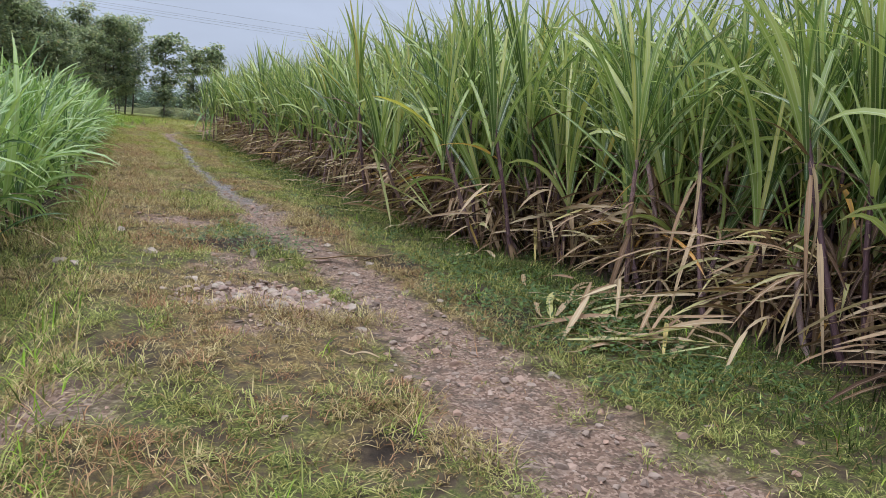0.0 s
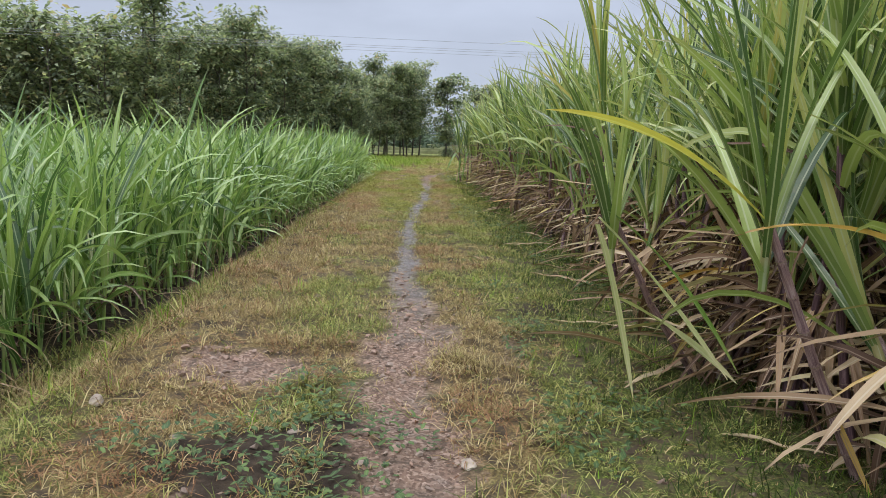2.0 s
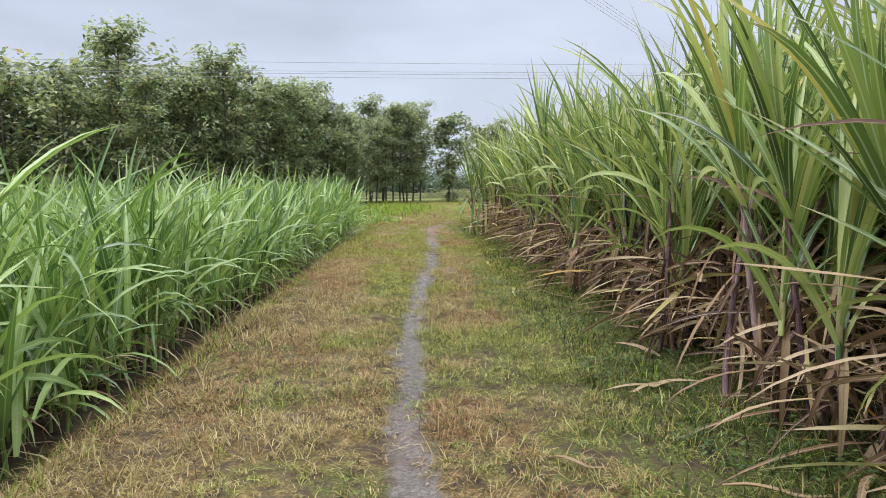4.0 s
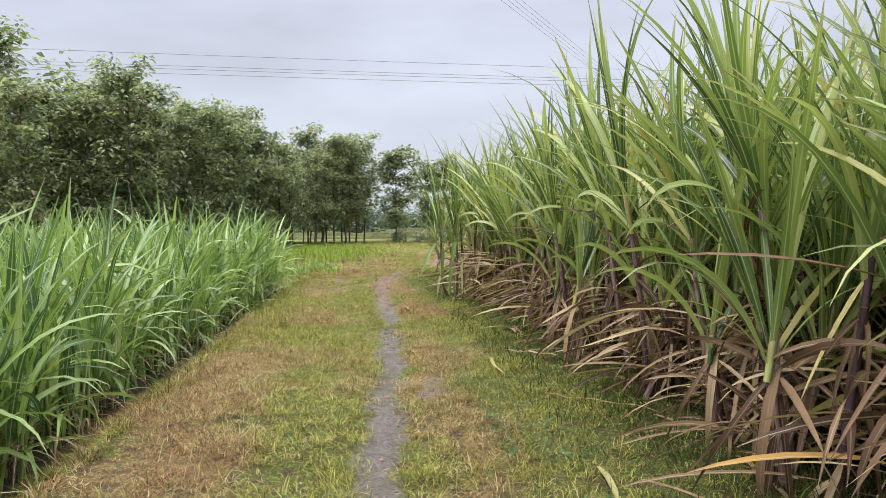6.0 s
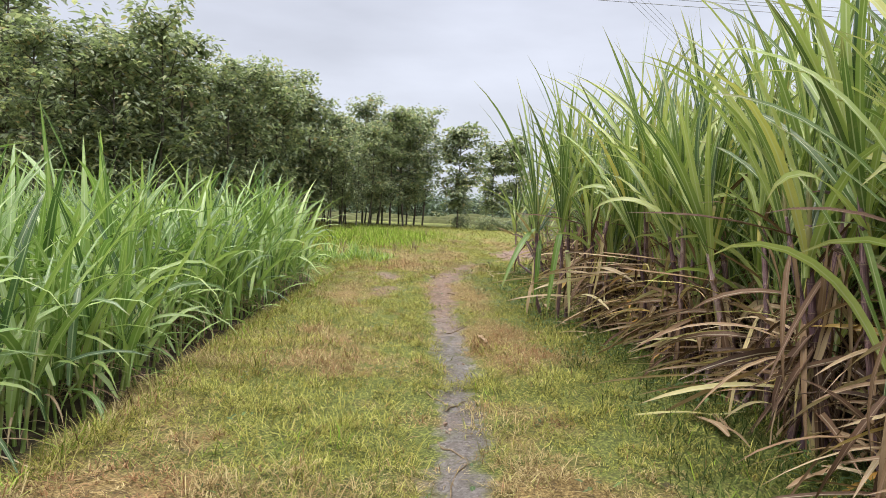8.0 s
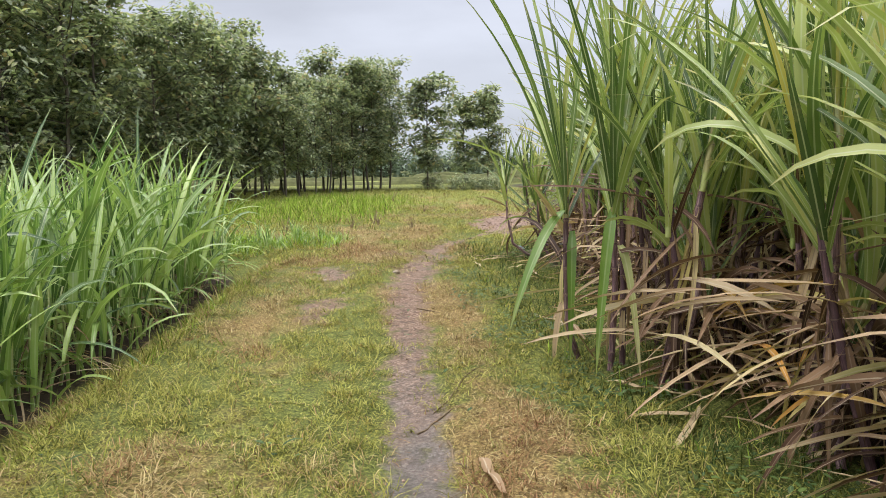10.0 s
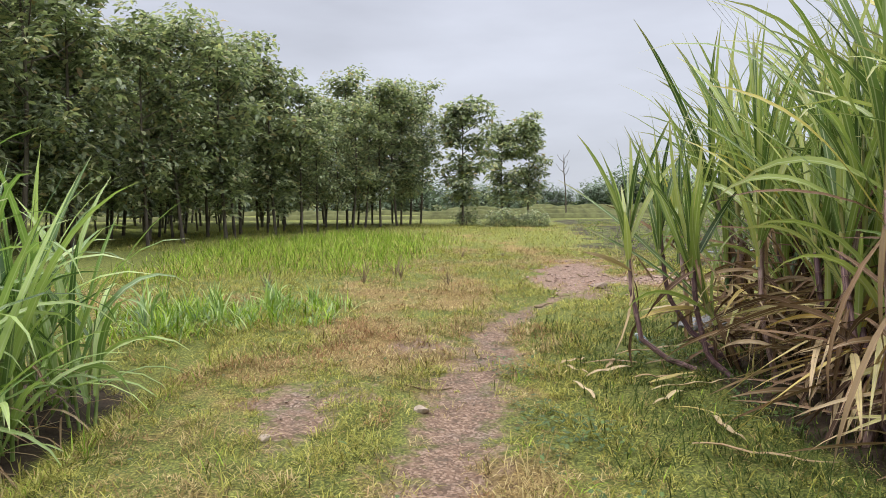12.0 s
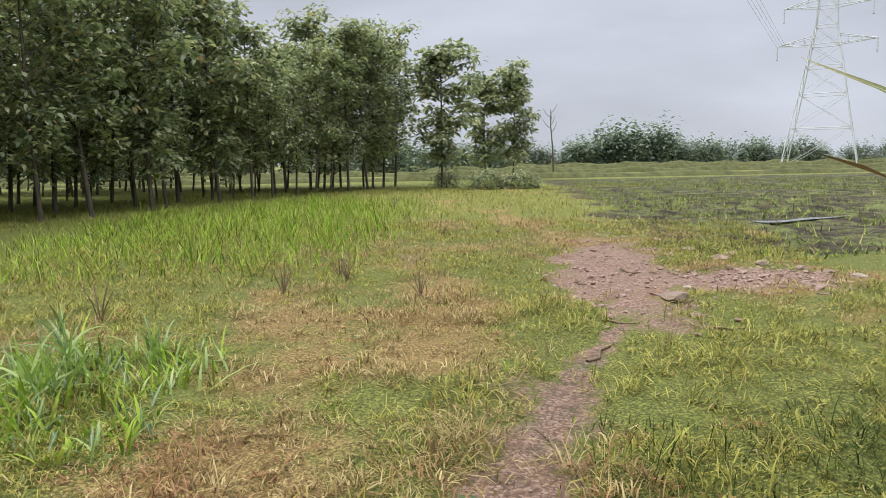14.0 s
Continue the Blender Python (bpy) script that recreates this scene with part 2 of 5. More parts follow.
def ground_material():
    """Soil under the grass, the worn path with grit and wet film, pink rubble, ploughed mud."""
    n = Nodes("ground", 0.9, 0.2)
    path, mud, rubble, dry, wet_in, far, till = (n.attr(k) for k in ("path", "mud", "rubble", "dry", "wet", "far", "till"))
    fine, mid_n, wide = n.noise(60, 6, 0.72), n.noise(8, 6, 0.68), n.noise(2.2, 5, 0.65)
    soil = n.ramp(mid_n, [(0.28, (0.045, 0.032, 0.022)), (0.5, (0.1, 0.074, 0.046)), (0.72, (0.18, 0.135, 0.085))])
    green = n.ramp(fine, [(0.34, (0.024, 0.03, 0.01)), (0.5, (0.085, 0.1, 0.026)), (0.64, (0.23, 0.245, 0.065))])
    straw = n.ramp(fine, [(0.34, (0.045, 0.03, 0.015)), (0.5, (0.165, 0.115, 0.048)), (0.64, (0.36, 0.27, 0.115))])
    lean = n.math("ADD", dry, n.math("MULTIPLY", n.math("SUBTRACT", wide, 0.5), 1.6))
    sward = n.mix(n.span(lean, 0.3, 0.7), green, straw)
    # far raises the grass cover and multiplies the turf colour up with distance
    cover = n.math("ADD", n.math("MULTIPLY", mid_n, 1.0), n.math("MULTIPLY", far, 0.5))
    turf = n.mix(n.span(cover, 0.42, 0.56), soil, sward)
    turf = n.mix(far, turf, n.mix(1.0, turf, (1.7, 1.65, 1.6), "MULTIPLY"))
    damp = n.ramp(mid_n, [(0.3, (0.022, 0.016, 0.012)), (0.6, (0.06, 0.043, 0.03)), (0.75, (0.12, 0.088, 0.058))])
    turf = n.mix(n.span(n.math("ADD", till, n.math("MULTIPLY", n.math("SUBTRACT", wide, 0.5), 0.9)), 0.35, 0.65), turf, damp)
    co = n.put("ShaderNodeTexCoord").outputs["Object"]
    grit = n.put("ShaderNodeTexVoronoi", Scale=75.0, Vector=co)
    gsep = n.put("ShaderNodeSeparateXYZ", Vector=grit.outputs["Color"])
    grey = n.ramp(gsep.outputs[0], [(0.0, (0.085, 0.07, 0.06)), (0.6, (0.155, 0.132, 0.118)), (1.0, (0.27, 0.24, 0.22))])
    rust = n.ramp(gsep.outputs[0], [(0.0, (0.11, 0.066, 0.046)), (0.6, (0.225, 0.145, 0.104)), (1.0, (0.37, 0.265, 0.205))])
    pebble = n.mix(n.span(n.math("SUBTRACT", wide, n.math("MULTIPLY", wet_in, 0.3)), 0.18, 0.42), grey, rust)
    pebble = n.mix(n.span(mid_n, 0.36, 0.5, 0.75, 0.0), pebble, (0.07, 0.052, 0.038))
    pebble = n.mix(n.math("MULTIPLY", wet_in, 0.5), pebble, n.ramp(fine, [(0.36, (0.07, 0.06, 0.055)), (0.6, (0.2, 0.18, 0.172))]))
    edge = n.math("ADD", n.math("ADD", path, n.math("MULTIPLY", n.math("SUBTRACT", mid_n, 0.5), 1.2)), n.math("MULTIPLY", n.math("SUBTRACT", wide, 0.5), 1.1))
    on = n.span(edge, 0.38, 0.7)
    c = n.mix(on, turf, pebble)
    pink = n.ramp(gsep.outputs[1], [(0.0, (0.12, 0.075, 0.056)), (0.6, (0.245, 0.162, 0.125)), (1.0, (0.38, 0.275, 0.22))])
    pink = n.mix(n.span(mid_n, 0.35, 0.5, 0.6, 0.0), pink, (0.17, 0.13, 0.1))
    r_edge = n.math("ADD", n.math("ADD", rubble, n.math("MULTIPLY", n.math("SUBTRACT", mid_n, 0.5), 1.2)), n.math("MULTIPLY", n.math("SUBTRACT", wide, 0.5), 1.2))
    c = n.mix(n.span(r_edge, 0.36, 0.72), c, pink)
    clod = n.noise(1.1, 9, 0.78)
    wet = n.ramp(clod, [(0.42, (0.028, 0.023, 0.017)), (0.5, (0.075, 0.064, 0.042)), (0.55, (0.12, 0.135, 0.05)), (0.68, (0.2, 0.225, 0.075))])
    c = n.mix(n.span(n.math("ADD", mud, n.math("MULTIPLY", n.math("SUBTRACT", wide, 0.5), 1.0)), 0.35, 0.65), c, wet)
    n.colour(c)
    film = n.math("MULTIPLY", n.math("MULTIPLY", on, wet_in), n.span(wide, 0.38, 0.52))
    n.feed(n.bsdf.inputs["Roughness"], n.span(film, 0.0, 1.0, 0.92, 0.22))
    n.bump(n.math("ADD", fine, n.math("MULTIPLY", mid_n, 2.5)), 0.5, 0.03)
    return n.mat


GROUND = ground_material()


def stone_material():
    n = Nodes("field_stone", 0.85, 0.25)
    rnd = n.put("ShaderNodeObjectInfo").outputs["Random"]
    isl = n.put("ShaderNodeNewGeometry").outputs["Random Per Island"]
    f = n.noise(30, 6, 0.7)
    c = n.ramp(n.math("FRACT", n.math("ADD", rnd, isl), 0), [(0.0, (0.22, 0.165, 0.135)), (0.4, (0.36, 0.28, 0.23)), (0.75, (0.4, 0.26, 0.195)), (1.0, (0.15, 0.115, 0.095))])
    n.colour(n.mix(n.span(f, 0.4, 0.75, 0.0, 0.6), c, (0.17, 0.13, 0.1)))
    n.bump(f, 0.5, 0.01)
    return n.mat


STONE = stone_material()


def plain(name, colour, rough, metal=0.0, vary=0.25, scale=12.0):
    n = Nodes(name, rough, 0.3, metal)
    f = n.noise(scale, 5, 0.65)
    dark = tuple(v * (1 - vary) for v in colour)
    n.colour(n.mix(n.span(f, 0.35, 0.68), dark, colour))
    n.bump(f, 0.25, 0.005)
    return n.mat


PALE = plain("pale_limestone", (0.46, 0.38, 0.31), 0.85, 0, 0.45, 22)
BRICK = plain("pink_rubble_stone", (0.4, 0.29, 0.24), 0.9, 0, 0.4, 18)
STICK = plain("dead_twig", (0.26, 0.19, 0.12), 0.9, 0, 0.5, 40)
STEEL = plain("galvanised_steel", (0.62, 0.65, 0.7), 0.6, 0.0, 0.15, 3)
WIRE = plain("wire", (0.36, 0.36, 0.39), 0.6, 0.0)
BUND = plain("bund_turf", (0.14, 0.15, 0.06), 0.95, 0, 0.5, 1.5)
# haze over the distant trees is put into the leaf colour, pale and bluish
HAZYLEAF = leaf_material("hazy_far_leaf", [(0.0, (0.17, 0.225, 0.175)), (0.6, (0.22, 0.285, 0.22)), (1.0, (0.29, 0.35, 0.27))],
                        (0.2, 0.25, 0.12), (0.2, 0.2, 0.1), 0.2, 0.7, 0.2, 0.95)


# ---- mesh tools ----
rng = np.random.default_rng(7)


class Buf:
    """Collects faces of several materials and turns them into one mesh."""

    def __init__(self):
        self.v, self.f, self.uv, self.m, self.n = [], [], [], [], 0

    def add(self, verts, faces, uv=None, mat=0):
        verts = np.asarray(verts, float).reshape(-1, 3)
        faces = np.asarray(faces, int).reshape(-1, 4)
        self.v.append(verts)
        self.f.append(faces + self.n)
        self.uv.append(np.zeros((len(verts), 2)) if uv is None else np.asarray(uv, float).reshape(-1, 2))
        self.m.append(np.full(len(faces), mat, int))
        self.n += len(verts)
        return self

    def mesh(self, name, mats, smooth=True):
        v, f, uv, m = np.concatenate(self.v), np.concatenate(self.f), np.concatenate(self.uv), np.concatenate(self.m)
        me = bpy.data.meshes.new(name)
        me.vertices.add(len(v))
        me.vertices.foreach_set("co", v.ravel())
        tri = f[:, 2] == f[:, 3]
        size = np.where(tri, 3, 4)
        keep = np.ones(f.shape, bool)
        keep[tri, 3] = False
        loops = f[keep]
        me.loops.add(len(loops))
        me.loops.foreach_set("vertex_index", loops.astype(np.int32))
        me.polygons.add(len(f))
        me.polygons.foreach_set("loop_start", (np.cumsum(size) - size).astype(np.int32))
        me.polygons.foreach_set("material_index", m.astype(np.int32))
        me.polygons.foreach_set("use_smooth", np.full(len(f), smooth))
        layer = me.uv_layers.new(name="UVMap")
        layer.data.foreach_set("uv", uv[loops].ravel())
        for mat in mats:
            me.materials.append(mat)
        me.update(calc_edges=True)
        me.validate()
        return me


def blades(buf, base, az, rise, length, width, droop, seg=7, fold=0.25, power=1.4, mat=0, start=0.45, twist=None):
    """Adds many leaf blades at once: each starts at base, leaves at azimuth az and angle rise, and bends down by droop."""
    base, k = np.asarray(base, float).reshape(-1, 3), len(np.atleast_1d(az))
    az, rise, length, width, droop = (np.broadcast_to(np.asarray(a, float), (k,)) for a in (az, rise, length, width, droop))
    s = np.linspace(0, 1, seg + 1)
    ang = rise[:, None] - droop[:, None] * s[None] ** power
    out = np.stack([np.sin(az), np.cos(az), 0 * az], -1)
    side = np.stack([np.cos(az), -np.sin(az), 0 * az], -1)
    step = (length / seg)[:, None]
    mid_a = (ang[:, 1:] + ang[:, :-1]) / 2
    h = np.concatenate([np.zeros((k, 1)), np.cumsum(np.cos(mid_a) * step, 1)], 1)
    z = np.concatenate([np.zeros((k, 1)), np.cumsum(np.sin(mid_a) * step, 1)], 1)
    c = base[:, None] + out[:, None] * h[..., None]
    c[..., 2] += z
    shape = np.minimum(1, start + s * 3.0) * (1 - s ** 2.2) ** 0.8
    shape[-1] = 0.03
    half = (width[:, None] * shape[None] / 2)[..., None]
    turn = (np.zeros(k) if twist is None else twist)[:, None] * s[None]
    nrm = np.cross(np.broadcast_to(side[:, None], c.shape), out[:, None] * np.cos(ang)[..., None] + np.array([0, 0, 1]) * np.sin(ang)[..., None])
    across = side[:, None] * np.cos(turn)[..., None] + nrm * np.sin(turn)[..., None]
    if fold:
        rows = np.stack([c - across * half + nrm * half * fold, c, c + across * half + nrm * half * fold], 2)
        w = 3
    else:
        rows = np.stack([c - across * half, c + across * half], 2)
        w = 2
    idx = np.arange(k * (seg + 1) * w).reshape(k, seg + 1, w)
    faces = np.stack([idx[:, :-1, :-1], idx[:, :-1, 1:], idx[:, 1:, 1:], idx[:, 1:, :-1]], -1)
    uv = np.zeros((k, seg + 1, w, 2))
    uv[..., 0] = np.linspace(0, 1, w)
    uv[..., 1] = s[None, :, None]
    buf.add(rows, faces, uv, mat)


def tube(buf, pts, radii, sides=7, mat=0, joints=None, cap=True):
    """Adds a tapered tube along pts."""
    pts = np.asarray(pts, float)
    radii = np.broadcast_to(np.asarray(radii, float), (len(pts),))
    t = np.gradient(pts, axis=0)
    t /= np.linalg.norm(t, axis=1)[:, None] + 1e-9
    ref = np.array([1.0, 0, 0]) if abs(t[:, 0]).mean() < 0.8 else np.array([0, 1.0, 0])
    a = np.cross(t, ref)
    a /= np.linalg.norm(a, axis=1)[:, None]
    b = np.cross(t, a)
    th = np.linspace(0, 2 * np.pi, sides, endpoint=False)
    ring = pts[:, None] + radii[:, None, None] * (a[:, None] * np.cos(th)[None, :, None] + b[:, None] * np.sin(th)[None, :, None])
    k = len(pts)
    idx = np.arange(k * sides).reshape(k, sides)
    nxt = np.roll(idx, -1, 1)
    faces = np.stack([idx[:-1], nxt[:-1], nxt[1:], idx[1:]], -1)
    uv = np.zeros((k, sides, 2))
    uv[..., 0] = th[None] / (2 * np.pi)
    uv[..., 1] = (np.linspace(0, joints or k, k))[:, None]
    buf.add(ring, faces, uv, mat)
    if cap:
        n0 = buf.n - k * sides
        tip = np.array([pts[0], pts[-1]])
        buf.add(tip, np.zeros((0, 4)), None, mat)
        f = [(n0 + (k - 1) * sides + i, n0 + (k - 1) * sides + (i + 1) % sides, buf.n - 1, buf.n - 1) for i in range(sides)]
        buf.f.append(np.array(f))
        buf.m.append(np.full(len(f), mat, int))


def part(name, mesh, parent, label="", at=None):
    ob = new(name, mesh)
    ob.parent = parent
    if at is not None:
        ob.matrix_basis = at
    return tagged(ob, label) if label else ob


def ico(buf, centre, size, rough, seed, sub=1, mat=0):
    """Adds an angular broken stone."""
    bm = bmesh.new()
    corners = np.random.default_rng(seed + 9000).normal(0, 1, (9 + 5 * sub, 3))
    for c in corners / np.linalg.norm(corners, axis=1)[:, None]:
        bm.verts.new(c)
    hull = bmesh.ops.convex_hull(bm, input=bm.verts)
    bmesh.ops.delete(bm, geom=[g for g in hull["geom_interior"] if isinstance(g, bmesh.types.BMVert)], context="VERTS")
    bm.verts.index_update()
    v = np.array([p.co for p in bm.verts])
    f = np.array([[p.index for p in fa.verts] + [fa.verts[2].index] for fa in bm.faces])
    bm.free()
    r = np.random.default_rng(seed)
    off = Vector(r.uniform(0, 50, 3))
    v = np.array([p * (1 + 0.5 * rough * noise.noise(Vector(p) * 1.3 + off)) for p in v])
    a = r.random() * 6.28
    v = v * np.asarray(size)
    v = np.stack([v[:, 0] * np.cos(a) - v[:, 1] * np.sin(a), v[:, 0] * np.sin(a) + v[:, 1] * np.cos(a), v[:, 2]], -1)
    buf.add(v + np.asarray(centre), f, None, mat)


# ---- plan of the place ----
PATH_Y = [-12, 0, 3, 4.5, 6, 8.5, 9.5, 10.7, 14.3, 18.6, 22.6, 26.4, 28.5, 30.4, 32.3, 33.5, 35, 40, 46]
PATH_X = [6.0, 4.6, 3.93, 3.65, 3.4, 2.7, 2.58, 2.25, 1.53, 0.86, 0.27, -0.45, -0.85, -0.98, -1.02, -0.8, -0.35, -1.0, -2.2]
PATH_W = [0.5, 0.5, 0.46, 0.3, 0.24, 0.23, 0.22, 0.13, 0.12, 0.12, 0.14, 0.18, 0.25, 0.3, 0.27, 0.15, 0.06, 0.03, 0.02]


def left_edge(y):
    return 2.2 - 0.185 * y


def right_edge(y):
    return 6.35 - 0.19 * y


def lumps(x, y, f, seed=0.0):
    """Smooth unevenness from a few crossed waves."""
    return (np.sin(x * f * 1.7 + y * f * 0.6 + seed) + np.sin(y * f * 1.9 - x * f * 0.8 + 2.1 * seed + 1) + np.sin((x + y) * f * 3.1 + 3 * seed) * 0.5) / 2.5


LATTICE = np.random.default_rng(4).random((64, 64))


def blotch(x, y, size, seed=0):
    """Irregular patches between 0 and 1, about size metres across."""
    u, v = np.asarray(x, float) / size + 17.3 * seed, np.asarray(y, float) / size + 5.1 * seed
    i, j = np.floor(u).astype(int), np.floor(v).astype(int)
    a, b = u - i, v - j
    a, b = a * a * (3 - 2 * a), b * b * (3 - 2 * b)
    low = LATTICE[i % 64, j % 64] * (1 - a) + LATTICE[(i + 1) % 64, j % 64] * a
    high = LATTICE[i % 64, (j + 1) % 64] * (1 - a) + LATTICE[(i + 1) % 64, (j + 1) % 64] * a
    return low * (1 - b) + high * b


def step(v, a, b):
    t = np.clip((v - a) / (b - a), 0, 1)
    return t * t * (3 - 2 * t)


def height(x, y):
    x, y = np.asarray(x, float), np.asarray(y, float)
    near = 1 - step(np.hypot(x, y - 18), 28, 50)
    z = near * (0.02 * lumps(x, y, 1.3) + 0.026 * lumps(x, y, 4.1, 2.0) + 0.016 * lumps(x, y, 9.0, 5.0))
    d = np.abs(x - np.interp(y, PATH_Y, PATH_X)) / (np.interp(y, PATH_Y, PATH_W) + 0.12)
    z = z - 0.025 * (1 - step(d, 0.5, 1.2)) * near
    ditch = left_edge(y) - x
    z = z - near * (0.27 * step(ditch, -0.4, 0.05) - 0.1 * step(ditch, 0.35, 0.9)) * (1 - step(y, 30, 33))
    field = step(x, 1.0, 2.5) * step(y, 37.5, 39.5)
    z = z - 0.06 * field * near + 0.12 * field * (blotch(x, y, 0.8, 4) - 0.5) * near * (1 - step(y, 50, 57)) * (1 - step(x, 9, 11.5))
    return z


BARE = ((2.5, 6.1, 0.6, 0.6, 0.5), (2.85, 5.0, 0.72, 0.42, 0.95), (1.9, 7.9, 0.7, 0.5, 0.6), (1.3, 4.2, 0.5, 0.5, 0.55), (-1.5, 27.4, 0.35, 1.0, 0.55), (-1.9, 29.6, 0.6, 0.8, 0.6), (-1.6, 31.5, 0.5, 0.7, 0.5),
        (-1.0, 33.2, 0.4, 0.7, 0.45), (-2.6, 38.5, 0.5, 1.2, 0.35), (1.9, 3.3, 0.4, 0.35, 0.6), (2.7, 4.3, 0.45, 0.3, 0.45), (3.4, 8.6, 0.25, 0.8, 0.5), (2.95, 8.9, 0.3, 0.5, 0.6), (1.2, 19.2, 0.2, 0.8, 0.45))


DAMP = ((2.55, 6.9, 0.6, 0.75, 1.0), (2.1, 3.9, 0.5, 0.35, 0.6), (1.2, 4.6, 0.4, 0.4, 0.7), (3.3, 2.9, 0.4, 0.3, 0.6), (1.5, 8.6, 0.4, 0.4, 0.5), (4.35, 4.6, 0.3, 1.3, 0.7), (3.85, 6.2, 0.25, 0.7, 0.7), (3.5, 9.6, 0.35, 0.7, 0.6), (-0.2, 14.8, 0.25, 0.4, 0.8))


def patch_mask(x, y):
    """Shares of path, mud, rubble, dry grass and wet ground at a place."""
    x, y = np.asarray(x, float), np.asarray(y, float)
    d = np.abs(x - np.interp(y, PATH_Y, PATH_X) + 0.05 * lumps(x, y, 1.9, 4) + 0.035 * lumps(x, y, 6.3, 1)) / np.maximum(np.interp(y, PATH_Y, PATH_W), 0.02)
    path = np.clip(1.1 - 0.6 * d, 0, 0.9) * (y < 45) * (1 - 0.08 * step(y, 24, 28))
    for cx, cy, rx, ry, a in BARE:
        path = np.maximum(path, 1.35 * a * (1 - step(np.hypot((x - cx) / rx, (y - cy) / ry) + 0.3 * lumps(x, y, 2.7, cx) + 0.2 * lumps(x, y, 7.0, cy), 0.15, 1.2)))
    rag = 0.22 * lumps(x, y, 1.6, 2) + 0.18 * lumps(x, y, 4.6, 3)
    rub = np.maximum(1 - step(np.hypot((x + 0.05) / 0.8, (y - 38.0) / 3.3) + rag, 0.4, 1.2), 1 - step(np.hypot((x - 1.05 - 0.35 * (y - 37)) / 1.3, (y - 37.0) / 0.85) + rag, 0.4, 1.2))
    mud = step(x + 0.05 * (y - 38) + 0.7 * lumps(x, y, 0.9, 2) + 0.3 * lumps(x, y, 2.9, 1), 0.4, 1.8) * step(y - 0.35 * x, 37.6, 39.0) * (1 - step(y - 0.35 * x, 73, 77))
    side = x - np.interp(y, PATH_Y, PATH_X)
    dry = 0.46 - 0.08 * (1 - step(y, 6, 9)) - 0.2 * step(y, 18, 26) - 0.25 * step(y, 42, 50) + 0.38 * lumps(x, y, 0.8, 1.0) + 0.3 * lumps(x, y, 2.3, 3.0)
    dry = dry + 0.3 * np.exp(-(((side - 0.45) / 0.3) ** 2)) + 0.25 * np.exp(-(((side + 1.3) / 0.5) ** 2)) - 0.1 * np.exp(-(((side + 0.5) / 0.3) ** 2))
    dry = dry - 0.75 * (1 - step(right_edge(y) - x, 0.3, 1.5)) * (1 - step(y, 32, 37)) - 0.5 * (1 - step(y, 8, 12)) * step(x, 3.5, 4.6)
    dry = dry - 0.6 * step(-x - 0.1 * (y - 36), 3.0, 5.0) * step(y, 34, 38) + 0.3 * np.exp(-(((x + 1.2) / 0.8) ** 2 + ((y - 34.5) / 1.2) ** 2))
    wet = step(y, 8, 12) * (1 - step(y, 23, 27)) * 0.9 + 0.15
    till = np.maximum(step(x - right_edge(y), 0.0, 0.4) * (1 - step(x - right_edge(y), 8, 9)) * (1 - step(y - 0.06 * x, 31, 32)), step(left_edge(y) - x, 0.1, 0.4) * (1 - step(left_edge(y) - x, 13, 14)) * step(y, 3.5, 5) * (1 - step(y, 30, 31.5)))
    for cx, cy, rx, ry, a in DAMP:
        till = np.maximum(till, a * (1 - step(np.hypot((x - cx) / rx, (y - cy) / ry) + 0.35 * lumps(x, y, 3.7, cx), 0.3, 1.2)))
    return path, mud * (1 - rub), rub, np.clip(dry, 0, 1), wet, till


def spread(dense_lo, dense_hi, fine, reach, grow=1.16):
    mid = list(np.arange(dense_lo, dense_hi, fine))
    lo, hi, st = [], [], fine
    a, b = dense_lo, mid[-1]
    while b < reach or a > -reach:
        st *= grow
        a, b = a - st, b + st
        lo.append(a)
        hi.append(b)
    return np.array(lo[::-1] + mid + hi)


gx = spread(-5, 12, 0.12, 1600, 1.18)
gy = spread(-2, 58, 0.16, 1600, 1.12)
X, Y = np.meshgrid(gx, gy)
gbuf = Buf()
gi = np.arange(X.size).reshape(X.shape)
gbuf.add(np.stack([X, Y, height(X, Y)], -1), np.stack([gi[:-1, :-1], gi[:-1, 1:], gi[1:, 1:], gi[1:, :-1]], -1))
gmesh = gbuf.mesh("ground", [GROUND])
for key, val in zip(("path", "mud", "rubble", "dry", "wet", "till"), patch_mask(X, Y)):
    gmesh.attributes.new(key, "FLOAT", "POINT").data.foreach_set("value", val.ravel().astype(np.float32))
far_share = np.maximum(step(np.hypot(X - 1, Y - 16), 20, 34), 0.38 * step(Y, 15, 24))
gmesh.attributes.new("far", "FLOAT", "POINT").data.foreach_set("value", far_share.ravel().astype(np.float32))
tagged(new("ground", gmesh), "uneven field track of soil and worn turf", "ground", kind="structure")


